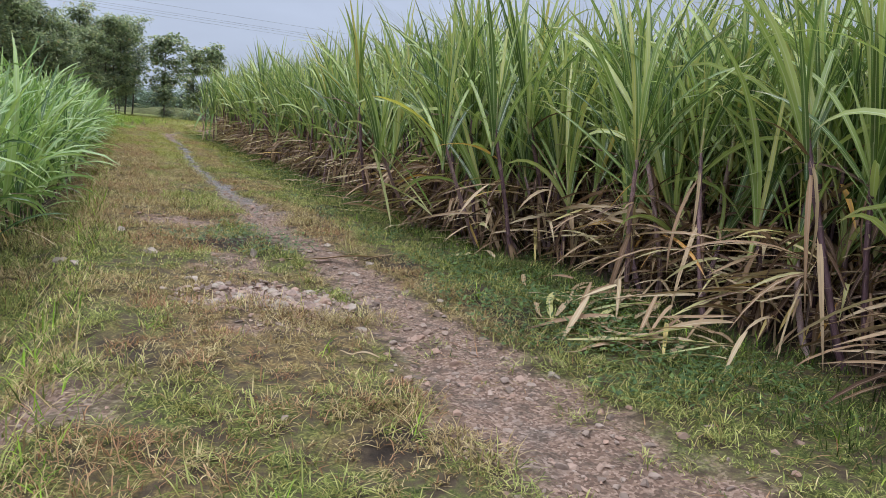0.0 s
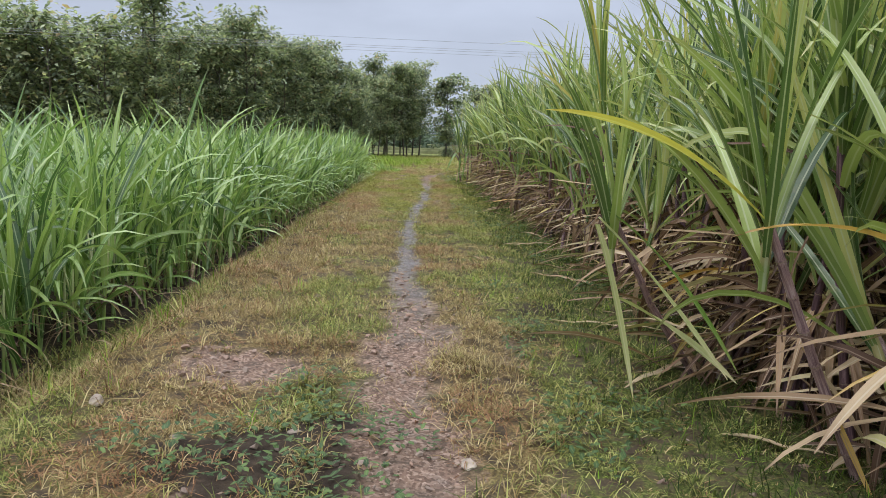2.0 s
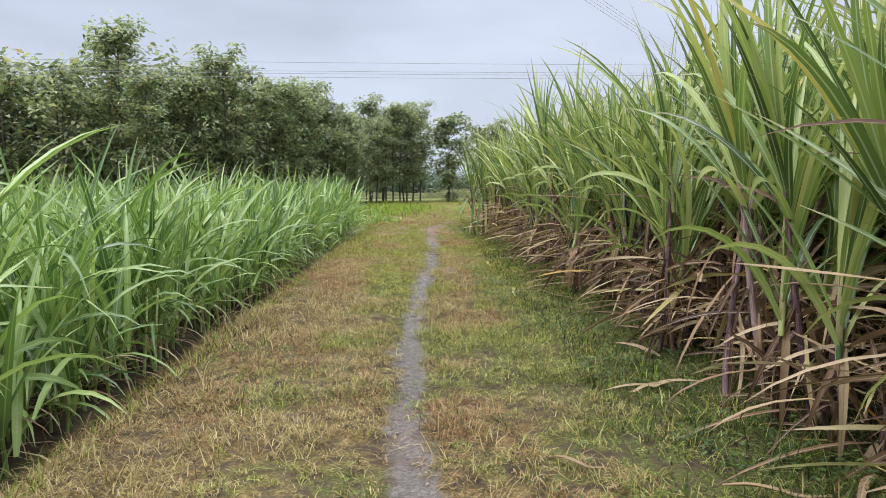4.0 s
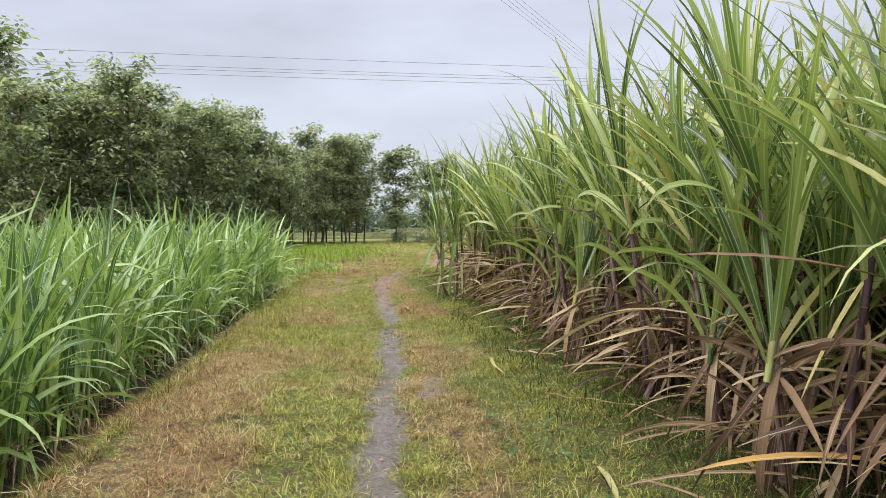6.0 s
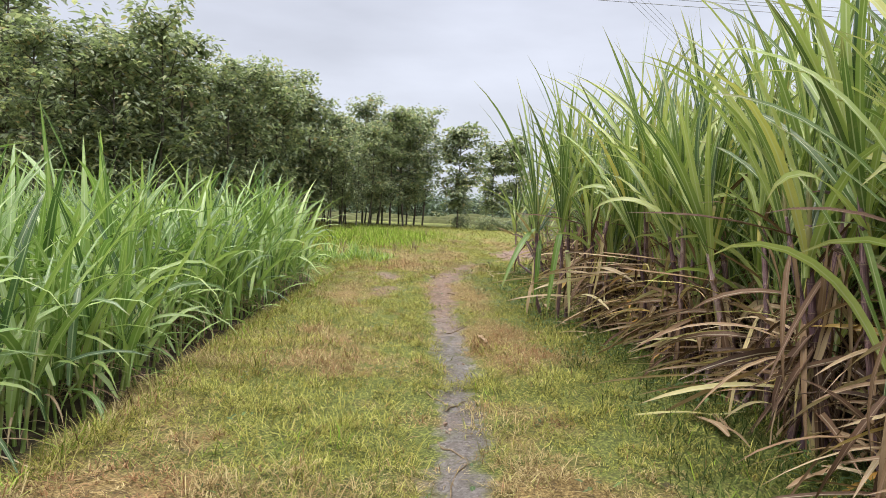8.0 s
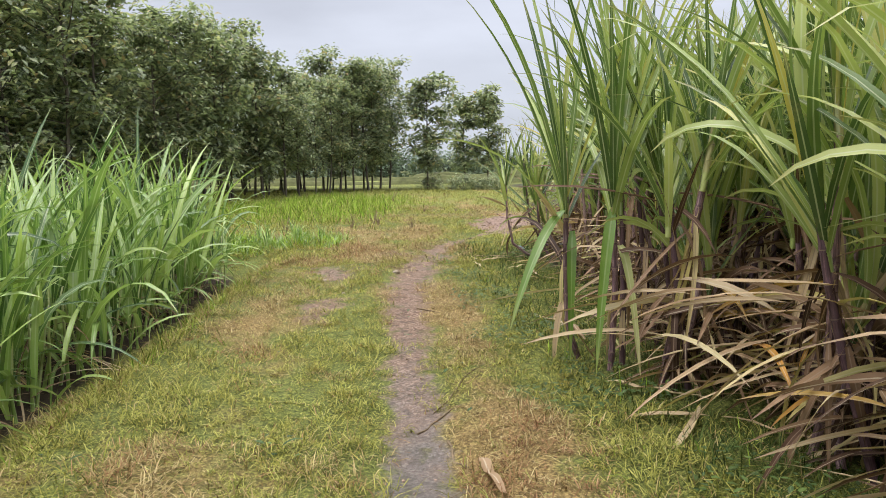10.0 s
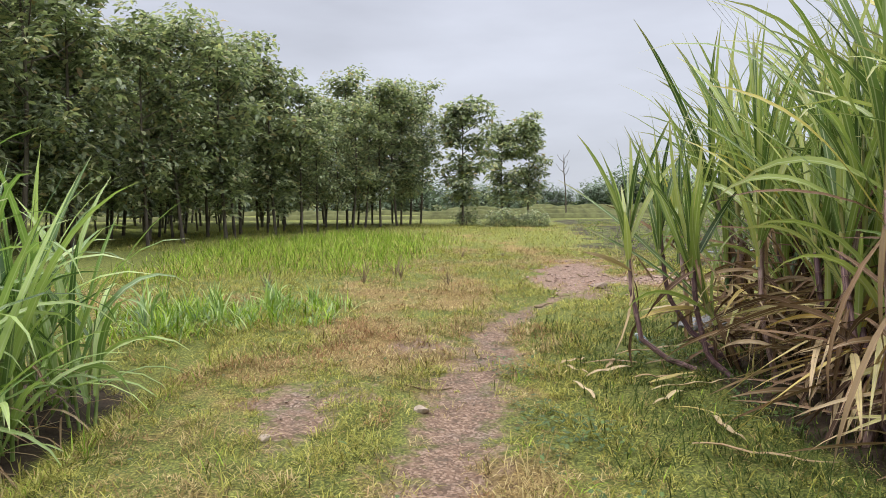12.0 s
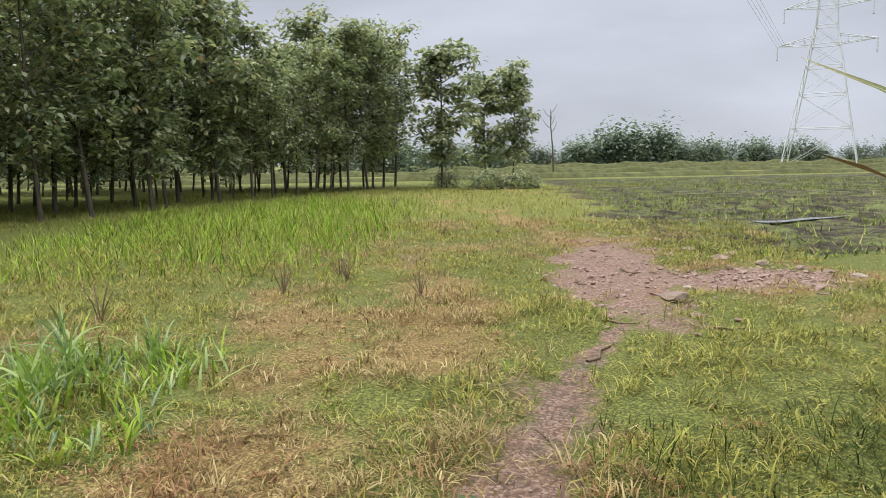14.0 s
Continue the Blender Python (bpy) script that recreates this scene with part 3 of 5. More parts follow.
# ---- sugarcane ----
def cane_stalk(name, seed, tall=1.05, lean=0.12, line=None, fan=1.0, detail=True, withered=14, sag=1.0):
    """One tall cane: a jointed stalk, a fan of long green leaves on top, dead leaves hanging from its joints."""
    r = np.random.default_rng(seed)
    k = 9
    t = np.linspace(0, 1, k)
    bend = lean * tall * (t ** 0.7)
    pts = np.stack([bend, 0.03 * np.sin(t * 3 + seed), tall * t], -1)
    if line is not None:
        u = np.linspace(0, 1, len(line))
        pts = np.stack([np.interp(t, u, [p[j] for p in line]) for j in range(3)], -1)
    rad = 0.023 - 0.005 * t
    body, green, dead = Buf(), Buf(), Buf()
    dense, radii = [], []
    for i in range(k - 1):
        for u in (0.0, 0.1, 0.9):
            dense.append(pts[i] * (1 - u) + pts[i + 1] * u)
            radii.append(rad[i] * (1.16 if u == 0 else 0.97))
    dense.append(pts[-1])
    radii.append(rad[-1])
    tube(body, dense, radii, 6, 0, k - 1)
    top = pts[-1]
    n = r.integers(12, 17)
    az = np.arange(n) * 3.3 + r.normal(0, 0.5, n)
    order = np.linspace(0, 1, n)
    base = top + np.stack([0 * order, 0 * order, -0.22 + 0.3 * order], -1)
    rise = radians(58) + order * radians(30) + r.normal(0, 0.08, n)
    blades(green, base, az, rise, fan * r.uniform(1.2, 1.85, n) * (0.85 + 0.2 * np.sin(order * 3)), r.uniform(0.034, 0.058, n),
           sag * (r.uniform(0.12, 0.7, n) + (1 - order) * r.uniform(0.1, 1.4, n)), 9 if detail else 5, 0.3 if detail else 0, 1.8, twist=r.normal(0, 0.9, n))
    sheath = [top + np.array([0, 0, z]) for z in (-0.25, -0.1, 0.1, 0.3)]
    tube(green, sheath, [0.016, 0.019, 0.016, 0.006], 6)
    m = r.integers(withered - 2, withered + 3)
    lift = r.uniform(0.12, 0.95, m) * tall
    dbase = np.stack([np.interp(lift, pts[:, 2], pts[:, 0]), 0 * lift, lift], -1)
    blades(dead, dbase, r.uniform(0, 6.28, m), np.where(r.random(m) < 0.45, r.uniform(-1.45, -0.8, m), r.uniform(-0.9, 0.9, m)), r.uniform(0.35, 1.0, m), r.uniform(0.022, 0.05, m), r.uniform(0.0, 1.1, m),
           5 if detail else 4, 0.35 if detail else 0, 1.0, twist=r.normal(0, 1.6, m))
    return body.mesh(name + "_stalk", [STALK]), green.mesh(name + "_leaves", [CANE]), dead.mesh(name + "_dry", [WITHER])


STALKS = [cane_stalk("cane", 10 + i, (1.1, 1.32, 1.2, 1.42, 0.75, 1.28, 1.48, 1.0)[i], (0.1, 0.2, 0.05, 0.15, 0.35, 0.12, 0.08, 0.28)[i], None, 0.88) for i in range(8)]


def litter(seed, n=25, reach=(0.35, 0.95)):
    """Dead leaves lying out over the ground from the foot of a clump, towards -x."""
    r = np.random.default_rng(seed)
    buf = Buf()
    az = radians(-90) + r.normal(0, 1.6, n)
    base = np.stack([r.normal(0.05, 0.12, n), r.normal(0, 0.22, n), r.uniform(0.03, 0.75, n)], -1)
    rise = r.uniform(-0.1, 0.75, n) * r.uniform(0.2, 1, n)
    blades(buf, base, az, rise, r.uniform(*reach, n), r.uniform(0.022, 0.048, n), rise + r.uniform(0.05, 0.3, n) + base[:, 2] * r.uniform(0.5, 1.2, n), 6, 0.35, 0.9, twist=r.normal(0, 1.6, n))
    return buf.mesh("dead_leaves", [DRY])


LITTERS = [litter(40 + i) for i in range(5)]


def cane_clump(seed, count=3):
    """A stool of tall cane: an Empty that holds each stalk with its leaves, and the dead leaves at its foot."""
    r = np.random.default_rng(seed)
    hub = new("sugarcane_clump")
    for i in range(count):
        body, green, dead = STALKS[r.integers(len(STALKS))]
        m = pose(r.normal(0, 0.12), r.normal(0, 0.14), -0.03, 0, 0, r.uniform(0, 360)) @ pose(0, 0, 0, r.normal(0, 10), r.normal(-5, 10), 0)
        stalk = part("stalk", body, hub, at=m)
        part("leaf_crown", green, stalk, "long arching green cane leaves")
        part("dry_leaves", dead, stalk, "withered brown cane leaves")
    part("leaf_litter", LITTERS[seed % len(LITTERS)], hub, "pale dead leaves spread over the ground")
    return tagged(hub, "tall purple-stalked sugarcane clump with green leaves and dead litter", "sugarcane", "sugarcane along the track", "")


kinds = [cane_clump(60 + i, (3, 4, 3, 2, 4, 3)[i]) for i in range(6)]
spots = []
for row in range(3):
    y = -2.5 + 0.2 * row
    while y < 30.4 + 0.4 * row:
        spots.append((right_edge(y) + 0.25 + 0.4 * float(step(y, 2, 3.5) * (1 - step(y, 6, 7.5))) + 0.55 * float(step(y, 26.6, 28.5)) + 0.55 * row + rng.normal(0, 0.12), y + rng.normal(0, 0.1), row))
        y += (0.5, 0.55, 0.6)[row]
for x in np.arange(1.1, 7.0, 0.4):
    spots.append((x, 31.2 + 0.06 * x + rng.normal(0, 0.12), 1))
    spots.append((x + 0.35, 30.7 + 0.06 * x + rng.normal(0, 0.12), 1))
spots += [(1.2, 32.0, 1), (1.55, 32.3, 1), (1.4, 31.65, 1), (1.95, 32.2, 1), (1.75, 31.9, 1)]
spots += [(4.6, 8.5, 0), (1.3, 26.5, 0), (1.4, 25.3, 0)]
for i, (x, y, row) in enumerate(spots):
    src = kinds[rng.integers(len(kinds))]
    turn = rng.normal(-8, 45) if row == 0 else rng.uniform(0, 360)
    s = rng.uniform(0.86, 1.12)
    m = pose(x, y, float(height(x, y)), 0, 0, turn) @ Matrix.Diagonal((s, s, s, 1))
    if i < len(kinds):
        ob = kinds[i]
        ob.matrix_basis = m
    else:
        ob = copy_thing(src, m)
        ob.scale = (s, s, s)


def field(name, places, seed, mats, plant, label):
    """A mass of plants too many to count, in one mesh; plant(r, buf, x, y) adds one of them."""
    r = np.random.default_rng(seed)
    buf = Buf()
    plant(r, buf, places)
    return tagged(new(name, buf.mesh(name, mats)), label, "sugarcane", kind="stuff")


def tall_mass(r, buf, pl):
    k = len(pl)
    tall = r.uniform(0.85, 1.3, k)
    for i in range(k):
        a, l = r.uniform(0, 6.28), r.uniform(0, 0.2)
        t = np.linspace(0, 1, 4)
        tube(buf, np.stack([pl[i, 0] + np.sin(a) * l * t, pl[i, 1] + np.cos(a) * l * t, pl[i, 2] + tall[i] * t], -1), 0.016, 4, 0, 8, False)
    for j in range(11):
        o = j / 10
        base = pl + np.stack([0 * tall, 0 * tall, tall - 0.2 + 0.3 * o], -1)
        blades(buf, base, r.uniform(0, 6.28, k), radians(52) + o * radians(33) + r.normal(0, 0.1, k), r.uniform(1.15, 1.85, k), r.uniform(0.04, 0.062, k),
               r.uniform(0.12, 0.7, k) + (1 - o) * r.uniform(0.1, 1.4, k), 5, 0, 1.8, 1, twist=r.normal(0, 0.9, k))
    for j in range(9):
        base = pl + np.stack([0 * tall, 0 * tall, r.uniform(0.05, 1.05, k) * tall], -1)
        blades(buf, base, r.uniform(0, 6.28, k), r.uniform(-0.9, 0.9, k), r.uniform(0.5, 1.1, k), r.uniform(0.03, 0.055, k), r.uniform(0.2, 1.6, k), 3, 0, 1.0, 2)


pl = []
for y in np.arange(-3, 31.2, 0.42):
    deep = 7.5 if y < 14 else 5.0
    for u in np.arange(1.35, deep, 0.5):
        for rep in range(2 if u > 3 else 3):
            pl.append((right_edge(y) + u + rng.normal(0, 0.15), y + rng.normal(0, 0.15), 0))
pl = np.array(pl)
pl[:, 2] = height(pl[:, 0], pl[:, 1])
field("sugarcane_field", pl, 3, [STALK, CANE, WITHER], tall_mass, "dense stand of tall green sugarcane behind the track edge")


# young cane across the track
def young_tuft(seed, n=17):
    """Leafy shoots of young cane: upright blades that arch over."""
    r = np.random.default_rng(seed)
    green, dead = Buf(), Buf()
    az = r.uniform(0, 6.28, n)
    base = np.stack([r.normal(0, 0.09, n), r.normal(0, 0.09, n), r.uniform(0.1, 0.55, n)], -1)
    rise = r.uniform(radians(64), radians(89), n)
    blades(green, base, az, rise, r.uniform(0.75, 1.4, n), r.uniform(0.036, 0.062, n), np.where(r.random(n) < 0.6, r.uniform(0.1, 0.9, n), r.uniform(0.9, 2.5, n)), 8, 0.3, 1.7, twist=r.normal(0, 0.8, n))
    q = 8
    blades(green, np.stack([r.normal(0, 0.1, q), r.normal(0, 0.1, q), r.uniform(0.05, 0.4, q)], -1), r.uniform(0, 6.28, q), r.uniform(0.5, 1.2, q), r.uniform(0.5, 0.95, q), r.uniform(0.03, 0.052, q), r.uniform(1.0, 2.3, q), 7, 0.3, 1.3, twist=r.normal(0, 0.8, q))
    m = 9
    blades(dead, np.stack([r.normal(0, 0.09, m), r.normal(0, 0.09, m), r.uniform(0.05, 0.3, m)], -1), r.uniform(0, 6.28, m), r.uniform(0, 0.9, m), r.uniform(0.3, 0.7, m), r.uniform(0.012, 0.025, m),
           r.uniform(0.8, 2.0, m), 5, 0.3, 1.0)
    return green.mesh("young_leaves", [YOUNG]), dead.mesh("young_dry", [DRY])


shoot = Buf()
tube(shoot, [(0, 0, -0.03), (0.01, 0, 0.3), (0.025, 0.005, 0.65)], [0.012, 0.01, 0.005], 6)
SHOOT = shoot.mesh("young_shoot", [YOUNG])
TUFTS = [young_tuft(80 + i) for i in range(6)]


def young_clump(i):
    hub = new("young_sugarcane_clump")
    green, dead = TUFTS[i]
    for k in range(4):
        part("shoot", SHOOT, hub, at=pose(0.07 * math.sin(k * 1.7 + i), 0.07 * math.cos(k * 1.7 + i), 0, 0, 6, 97 * k))
    part("leaves", green, hub)
    part("dry_leaves", dead, hub, "thin withered lower leaves")
    return tagged(hub, "bright green leafy young sugarcane clump on the ditch bank", "sugarcane", "young sugarcane along the track")


ykinds = [young_clump(i) for i in range(6)]
spots = []
for row in range(2):
    y = 5.3
    while y < 30.2:
        spots.append((left_edge(y) - 0.4 - 0.4 * float(1 - step(y, 5.5, 9.5)) - 0.42 * row + rng.normal(0, 0.05), y))
        y += rng.uniform(0.3, 0.42)
for i, (x, y) in enumerate(spots):
    s = rng.uniform(0.88, 1.28)
    m = pose(x, y, float(height(x, y)), rng.normal(0, 4), rng.normal(0, 4), rng.uniform(0, 360))
    ob = ykinds[i] if i < 6 else copy_thing(ykinds[rng.integers(6)], m)
    ob.matrix_basis = m @ Matrix.Diagonal((s, s, s, 1))


def young_mass(r, buf, pl):
    k = len(pl)
    for j in range(9):
        base = pl + np.stack([r.normal(0, 0.1, k), r.normal(0, 0.1, k), r.uniform(0, 0.6, k)], -1)
        blades(buf, base, r.uniform(0, 6.28, k), r.uniform(radians(64), radians(89), k), r.uniform(0.8, 1.45, k), r.uniform(0.036, 0.06, k), np.where(r.random(k) < 0.65, r.uniform(0.1, 0.8, k), r.uniform(0.8, 2.3, k)), 4, 0, 1.7, 0, twist=r.normal(0, 0.8, k))


pl = []
for y in np.arange(5, 30.2, 0.36):
    for u in np.arange(1.15, 11.0, 0.42):
        if u < 7 or rng.random() < 0.6:
            pl.append((left_edge(y) - u + rng.normal(0, 0.12), y + rng.normal(0, 0.12), 0))
pl = np.array(pl)
pl[:, 2] = height(pl[:, 0], pl[:, 1])
field("young_sugarcane_field", pl, 4, [YOUNG], young_mass, "level field of bright green young sugarcane")


# ---- teak grove ----
def teak_tree(seed, tall, spread_r, crown_from=0.32, leaves=1500, size=0.3, mat=None):
    """A plantation teak: slim trunk, limbs, and a crown of large leaves in uneven clusters with gaps."""
    r = np.random.default_rng(seed)
    hub = new("teak_tree")
    wood, crown = Buf(), Buf()
    t = np.linspace(0, 1, 9)
    sway = r.normal(0, 0.12, 2)
    trunk = np.stack([sway[0] * np.sin(t * 3) * 1.2, sway[1] * np.sin(t * 2.4) * 1.2, tall * 0.94 * t - 0.1], -1)
    tube(wood, trunk, 0.062 * tall / 8 * (1 - 0.8 * t) + 0.012, 8)
    spots = []
    n = 26
    for i in range(n):
        h = crown_from + (0.97 - crown_from) * (i + r.random() * 0.7) / n
        a = i * 2.4 + r.normal(0, 0.5)
        if 3 < i < 22 and r.random() < 0.13:
            continue
        f = (h - crown_from) / (1 - crown_from)
        reach = spread_r * (0.35 + 1.15 * f) * (1 - 0.78 * f ** 2.2) * r.uniform(0.5, 1.3)
        p0 = np.array([np.interp(h * tall, trunk[:, 2], trunk[:, j]) for j in (0, 1, 2)])
        p1 = p0 + np.array([np.sin(a) * reach, np.cos(a) * reach, reach * r.uniform(0.4, 0.95)])
        pm = (p0 + p1) / 2 + np.array([0, 0, -0.1 * reach])
        tube(wood, [p0, pm, p1], [0.03, 0.02, 0.008], 5, cap=False)
        for u in (0.45, 0.75, 1.0, 1.1):
            spots.append((p0 * (1 - u) + p1 * u + r.normal(0, 0.18, 3), 0.32 + 0.24 * u))
    for i in range(7):
        spots.append((trunk[-1] + r.normal(0, 0.32, 3) * (1, 1, 0.8) - (0, 0, 0.1), 0.5))
    share = max(6, leaves // len(spots))
    for c, rad in spots:
        if r.random() < 0.1:
            continue
        d = r.normal(0, 1, (share, 3))
        d /= np.linalg.norm(d, axis=1)[:, None]
        p = c + d * rad * r.uniform(0.3, 1.0, (share, 1)) * np.array([1.1, 1.1, 0.8])
        az = np.arctan2(d[:, 0], d[:, 1]) + r.normal(0, 0.7, share)
        blades(crown, p, az, r.uniform(-0.5, 0.7, share), r.uniform(0.7, 1.25, share) * size, r.uniform(0.45, 0.7, share) * size, r.uniform(0.3, 1.3, share), 2, 0, 1.0, start=0.5, twist=r.normal(0, 0.8, share))
    part("trunk", wood.mesh("teak_trunk", [BARK]), hub, "slim grey-brown trunk and limbs")
    part("crown", crown.mesh("teak_crown", [mat or TEAK]), hub, "large drooping green leaves in loose clusters")
    return tagged(hub, "slender teak tree with large dark green leaves", "tree", "teak grove")


teaks = [teak_tree(100 + i, (8.2, 7.4, 8.8, 7.8, 8.4)[i], (1.75, 1.6, 1.9, 1.5, 1.7)[i], (0.2, 0.15, 0.22, 0.17, 0.19)[i], 3200, 0.285) for i in range(5)]
thin = [teak_tree(140 + i, (7.6, 8.2)[i], 1.6, 0.15, 720, 0.44) for i in range(2)]


def grove_front(y):
    return -14.6 + (y - 36) * 0.2


spots = []
for row in range(5):
    y = 36.5 + 0.8 * (row % 2)
    while y < 67.5 - 0.5 * row:
        spots.append((grove_front(y) - 2.0 * row + rng.normal(0, 0.25), y + rng.normal(0, 0.3), row < 2))
        y += (1.9 if y < 50 else 1.45) if row < 2 else 2.2
for row in range(5):
    spots += [(grove_front(y) - 10.5 - 2.6 * row + rng.normal(0, 0.5), y + rng.normal(0, 0.5), False) for y in np.arange(38, 69, 2.3)]
for row in range(4):
    spots += [(-25 - 2.1 * k + rng.normal(0, 0.3) + row, 36.5 + 2.3 * row - 0.12 * k + rng.normal(0, 0.4), row == 0) for k in range(12)]
full, sparse = 0, 0
for x, y, near in spots:
    s = rng.uniform(0.72, 1.04) * (1.0 if y < 43 else 0.95 if y < 52.5 else 0.74 if y < 59 else 0.98)
    m = pose(x, y, float(height(x, y)), 0, 0, rng.uniform(0, 360)) @ Matrix.Diagonal((s, s, s, 1))
    if near:
        ob = teaks[full] if full < 5 else copy_thing(teaks[rng.integers(5)], m)
        full += 1
    else:
        ob = thin[sparse] if sparse < 2 else copy_thing(thin[rng.integers(2)], m)
        sparse += 1
    ob.matrix_basis = m
lone = teak_tree(150, 7.4, 1.75, 0.16, 4200, 0.36)
for i, (x, y, s) in enumerate(((-5.5, 62.5, 0.87), (-4.3, 75.0, 0.88), (-2.5, 74.0, 0.93))):
    ob = lone if i == 0 else copy_thing(lone, pose(x, y, 0))
    ob.matrix_basis = pose(x, y, float(height(x, y)), 0, 0, 130 * i) @ Matrix.Diagonal((s, s, s, 1))
    tagged(ob, "full-crowned teak tree beside the open fields", group="teaks by the fields")


# ---- grass ----
def scatter(n, x_of, y_range, seed, keep=None):
    """Places spread over a strip; x_of(y, u) gives x for a share u across it."""
    r = np.random.default_rng(seed)
    y = r.uniform(*y_range, n)
    x = x_of(y, r.random(n))
    if keep is not None:
        ok = keep(x, y, r)
        x, y = x[ok], y[ok]
    return x, y, r


def sward(name, x, y, r, length, width, mats, choose, label, lift=(0.25, 1.4), seg=1):
    """Many grass blades in one mesh; choose(x, y, r) gives each blade's material."""
    buf, which = Buf(), choose(x, y, r)
    z = height(x, y) - 0.004
    big = 0.75 + 0.55 * lumps(x, y, 3.7, 1.5) + 0.45 * lumps(x, y, 9.0, 2.5)
    big = np.clip(big, 0.22, 1.8)
    for i in range(len(mats)):
        s = which == i
        k = int(s.sum())
        if k:
            blades(buf, np.stack([x[s], y[s], z[s]], -1), r.uniform(0, 6.28, k), r.uniform(*lift, k), r.uniform(*length, k) * big[s], r.uniform(*width, k), r.uniform(0.2, 1.2, k), seg, 0, 1.2, i, start=0.8)
    return tagged(new(name, buf.mesh(name, mats)), label, "grass", kind="stuff")


def on_turf(x, y, r):
    path, mud, rub, dry, wet, till = patch_mask(x, y)
    bare = np.maximum(np.maximum(path, rub), till * 0.75)
    tuft = 0.5 + 0.5 * lumps(x, y, 5.1, 0.7)
    return r.random(len(x)) > np.clip((bare + 0.3 * lumps(x, y, 6.0, 3.0) - 0.42) * 2.6, 0, 0.97) + 0.3 * (1 - np.clip(tuft, 0, 1))


def verge_kind(x, y, r):
    dry = patch_mask(x, y)[3] + r.normal(0, 0.12, len(x)) + 0.06 * step(y, 26, 30) + 0.7 * (blotch(x, y, 0.45, 6) - 0.5)
    red = np.clip(2.4 * (blotch(x, y, 0.8, 7) - 0.42) + 1.2 * (blotch(x, y, 0.3, 8) - 0.5) + 0.12 * (1 - step(y, 8, 11)), 0, 1) * (0.7 - 0.1 * step(y, 12, 20))
    # the cane's shade painted in: blades near its foot take the dark tone
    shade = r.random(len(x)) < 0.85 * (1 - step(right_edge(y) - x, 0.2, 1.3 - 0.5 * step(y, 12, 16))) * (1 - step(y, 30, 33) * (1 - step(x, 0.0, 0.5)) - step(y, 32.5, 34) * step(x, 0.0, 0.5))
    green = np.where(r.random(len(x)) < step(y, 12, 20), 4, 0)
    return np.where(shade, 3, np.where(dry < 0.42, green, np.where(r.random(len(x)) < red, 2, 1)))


def track(y, u):
    lo = left_edge(y) + 0.1
    return lo + u * (right_edge(y) + 0.45 - lo)


def turf(name, places, rad, per, length, width, label, mound=0.03):
    """Low curled turf: small cushions of many short blades, each cushion with a tone of its own."""
    cx, cy, r = places
    mats = [GRASS, STRAW, RUSSET, SHADY, MEADOW]
    k = len(cx)
    size = np.clip(0.85 + 1.1 * (blotch(cx, cy, 0.5, 9) - 0.5) + 0.7 * (blotch(cx, cy, 0.2, 10) - 0.5) + r.normal(0, 0.2, k), 0.32, 1.75)
    kind, size = np.repeat(verge_kind(cx, cy, r), per), np.repeat(size, per)
    kind = np.where(r.random(k * per) < 0.16, r.choice([0, 1, 2, 4], k * per, p=[0.3, 0.4, 0.1, 0.2]), kind)
    u, a = np.sqrt(r.random(k * per)), r.uniform(0, 6.28, k * per)
    x, y = np.repeat(cx, per) + rad * size * u * np.sin(a), np.repeat(cy, per) + rad * size * u * np.cos(a)
    z = height(x, y) - 0.004 + mound * size * (1 - u * u)
    buf = Buf()
    for i in range(len(mats)):
        w = kind == i
        n = int(w.sum())
        if n:
            blades(buf, np.stack([x[w], y[w], z[w]], -1), a[w] + r.normal(0, 1.1, n), r.uniform(0.15, 1.45, n), r.uniform(*length, n) * size[w], r.uniform(*width, n), r.uniform(0.5, 2.4, n), 2, 0, 1.1, i, start=0.8)
    return tagged(new(name, buf.mesh(name, mats)), label, "grass", kind="stuff")


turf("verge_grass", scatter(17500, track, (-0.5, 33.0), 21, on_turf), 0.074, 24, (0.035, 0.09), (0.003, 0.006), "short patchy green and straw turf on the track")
turf("tussock_grass", scatter(12500, track, (0.5, 25.0), 51, lambda x, y, r: on_turf(x, y, r) & (blotch(x, y, 0.6, 11) + 0.5 * blotch(x, y, 0.2, 12) > r.uniform(0.35, 0.95, len(x)))), 0.06, 16, (0.05, 0.12), (0.0028, 0.0055), "shaggy tussocks of green and straw grass", 0.035)
turf("ditch_grass", scatter(3000, lambda y, u: left_edge(y) - 0.15 - 0.35 * (1 - step(y, 8, 10)) + u * 0.5, (-1.0, 31.0), 52), 0.08, 18, (0.07, 0.17), (0.004, 0.008), "rank grass down the ditch bank", 0.03)
turf("open_grass", scatter(8200, lambda y, u: -8.0 + u * (9.8 + 0.1 * (y - 31)), (30.5, 44), 22, on_turf), 0.1, 19, (0.05, 0.13), (0.0048, 0.01), "ankle-high green and straw grass on open ground", 0.04)
x, y, r = scatter(60000, lambda y, u: -16 + u * 20, (42, 64), 23, lambda x, y, r: on_turf(x, y, r) & ((x < 0.4 + r.normal(0, 0.7, len(x))) | (y > 62)))
sward("far_grass", x, y, r, (0.1, 0.24), (0.012, 0.025), [GRASS, STRAW, RUSSET, SHADY, MEADOW], verge_kind, "rough grass towards the grove")


def lush_spot(x, y, r):
    a = np.hypot((x + 6.3 + 0.12 * (y - 40)) / 3.4, (y - 44.0) / 8.5) + 0.25 * lumps(x, y, 0.9, 2.2)
    return a < r.uniform(0.35, 1.15, len(x))


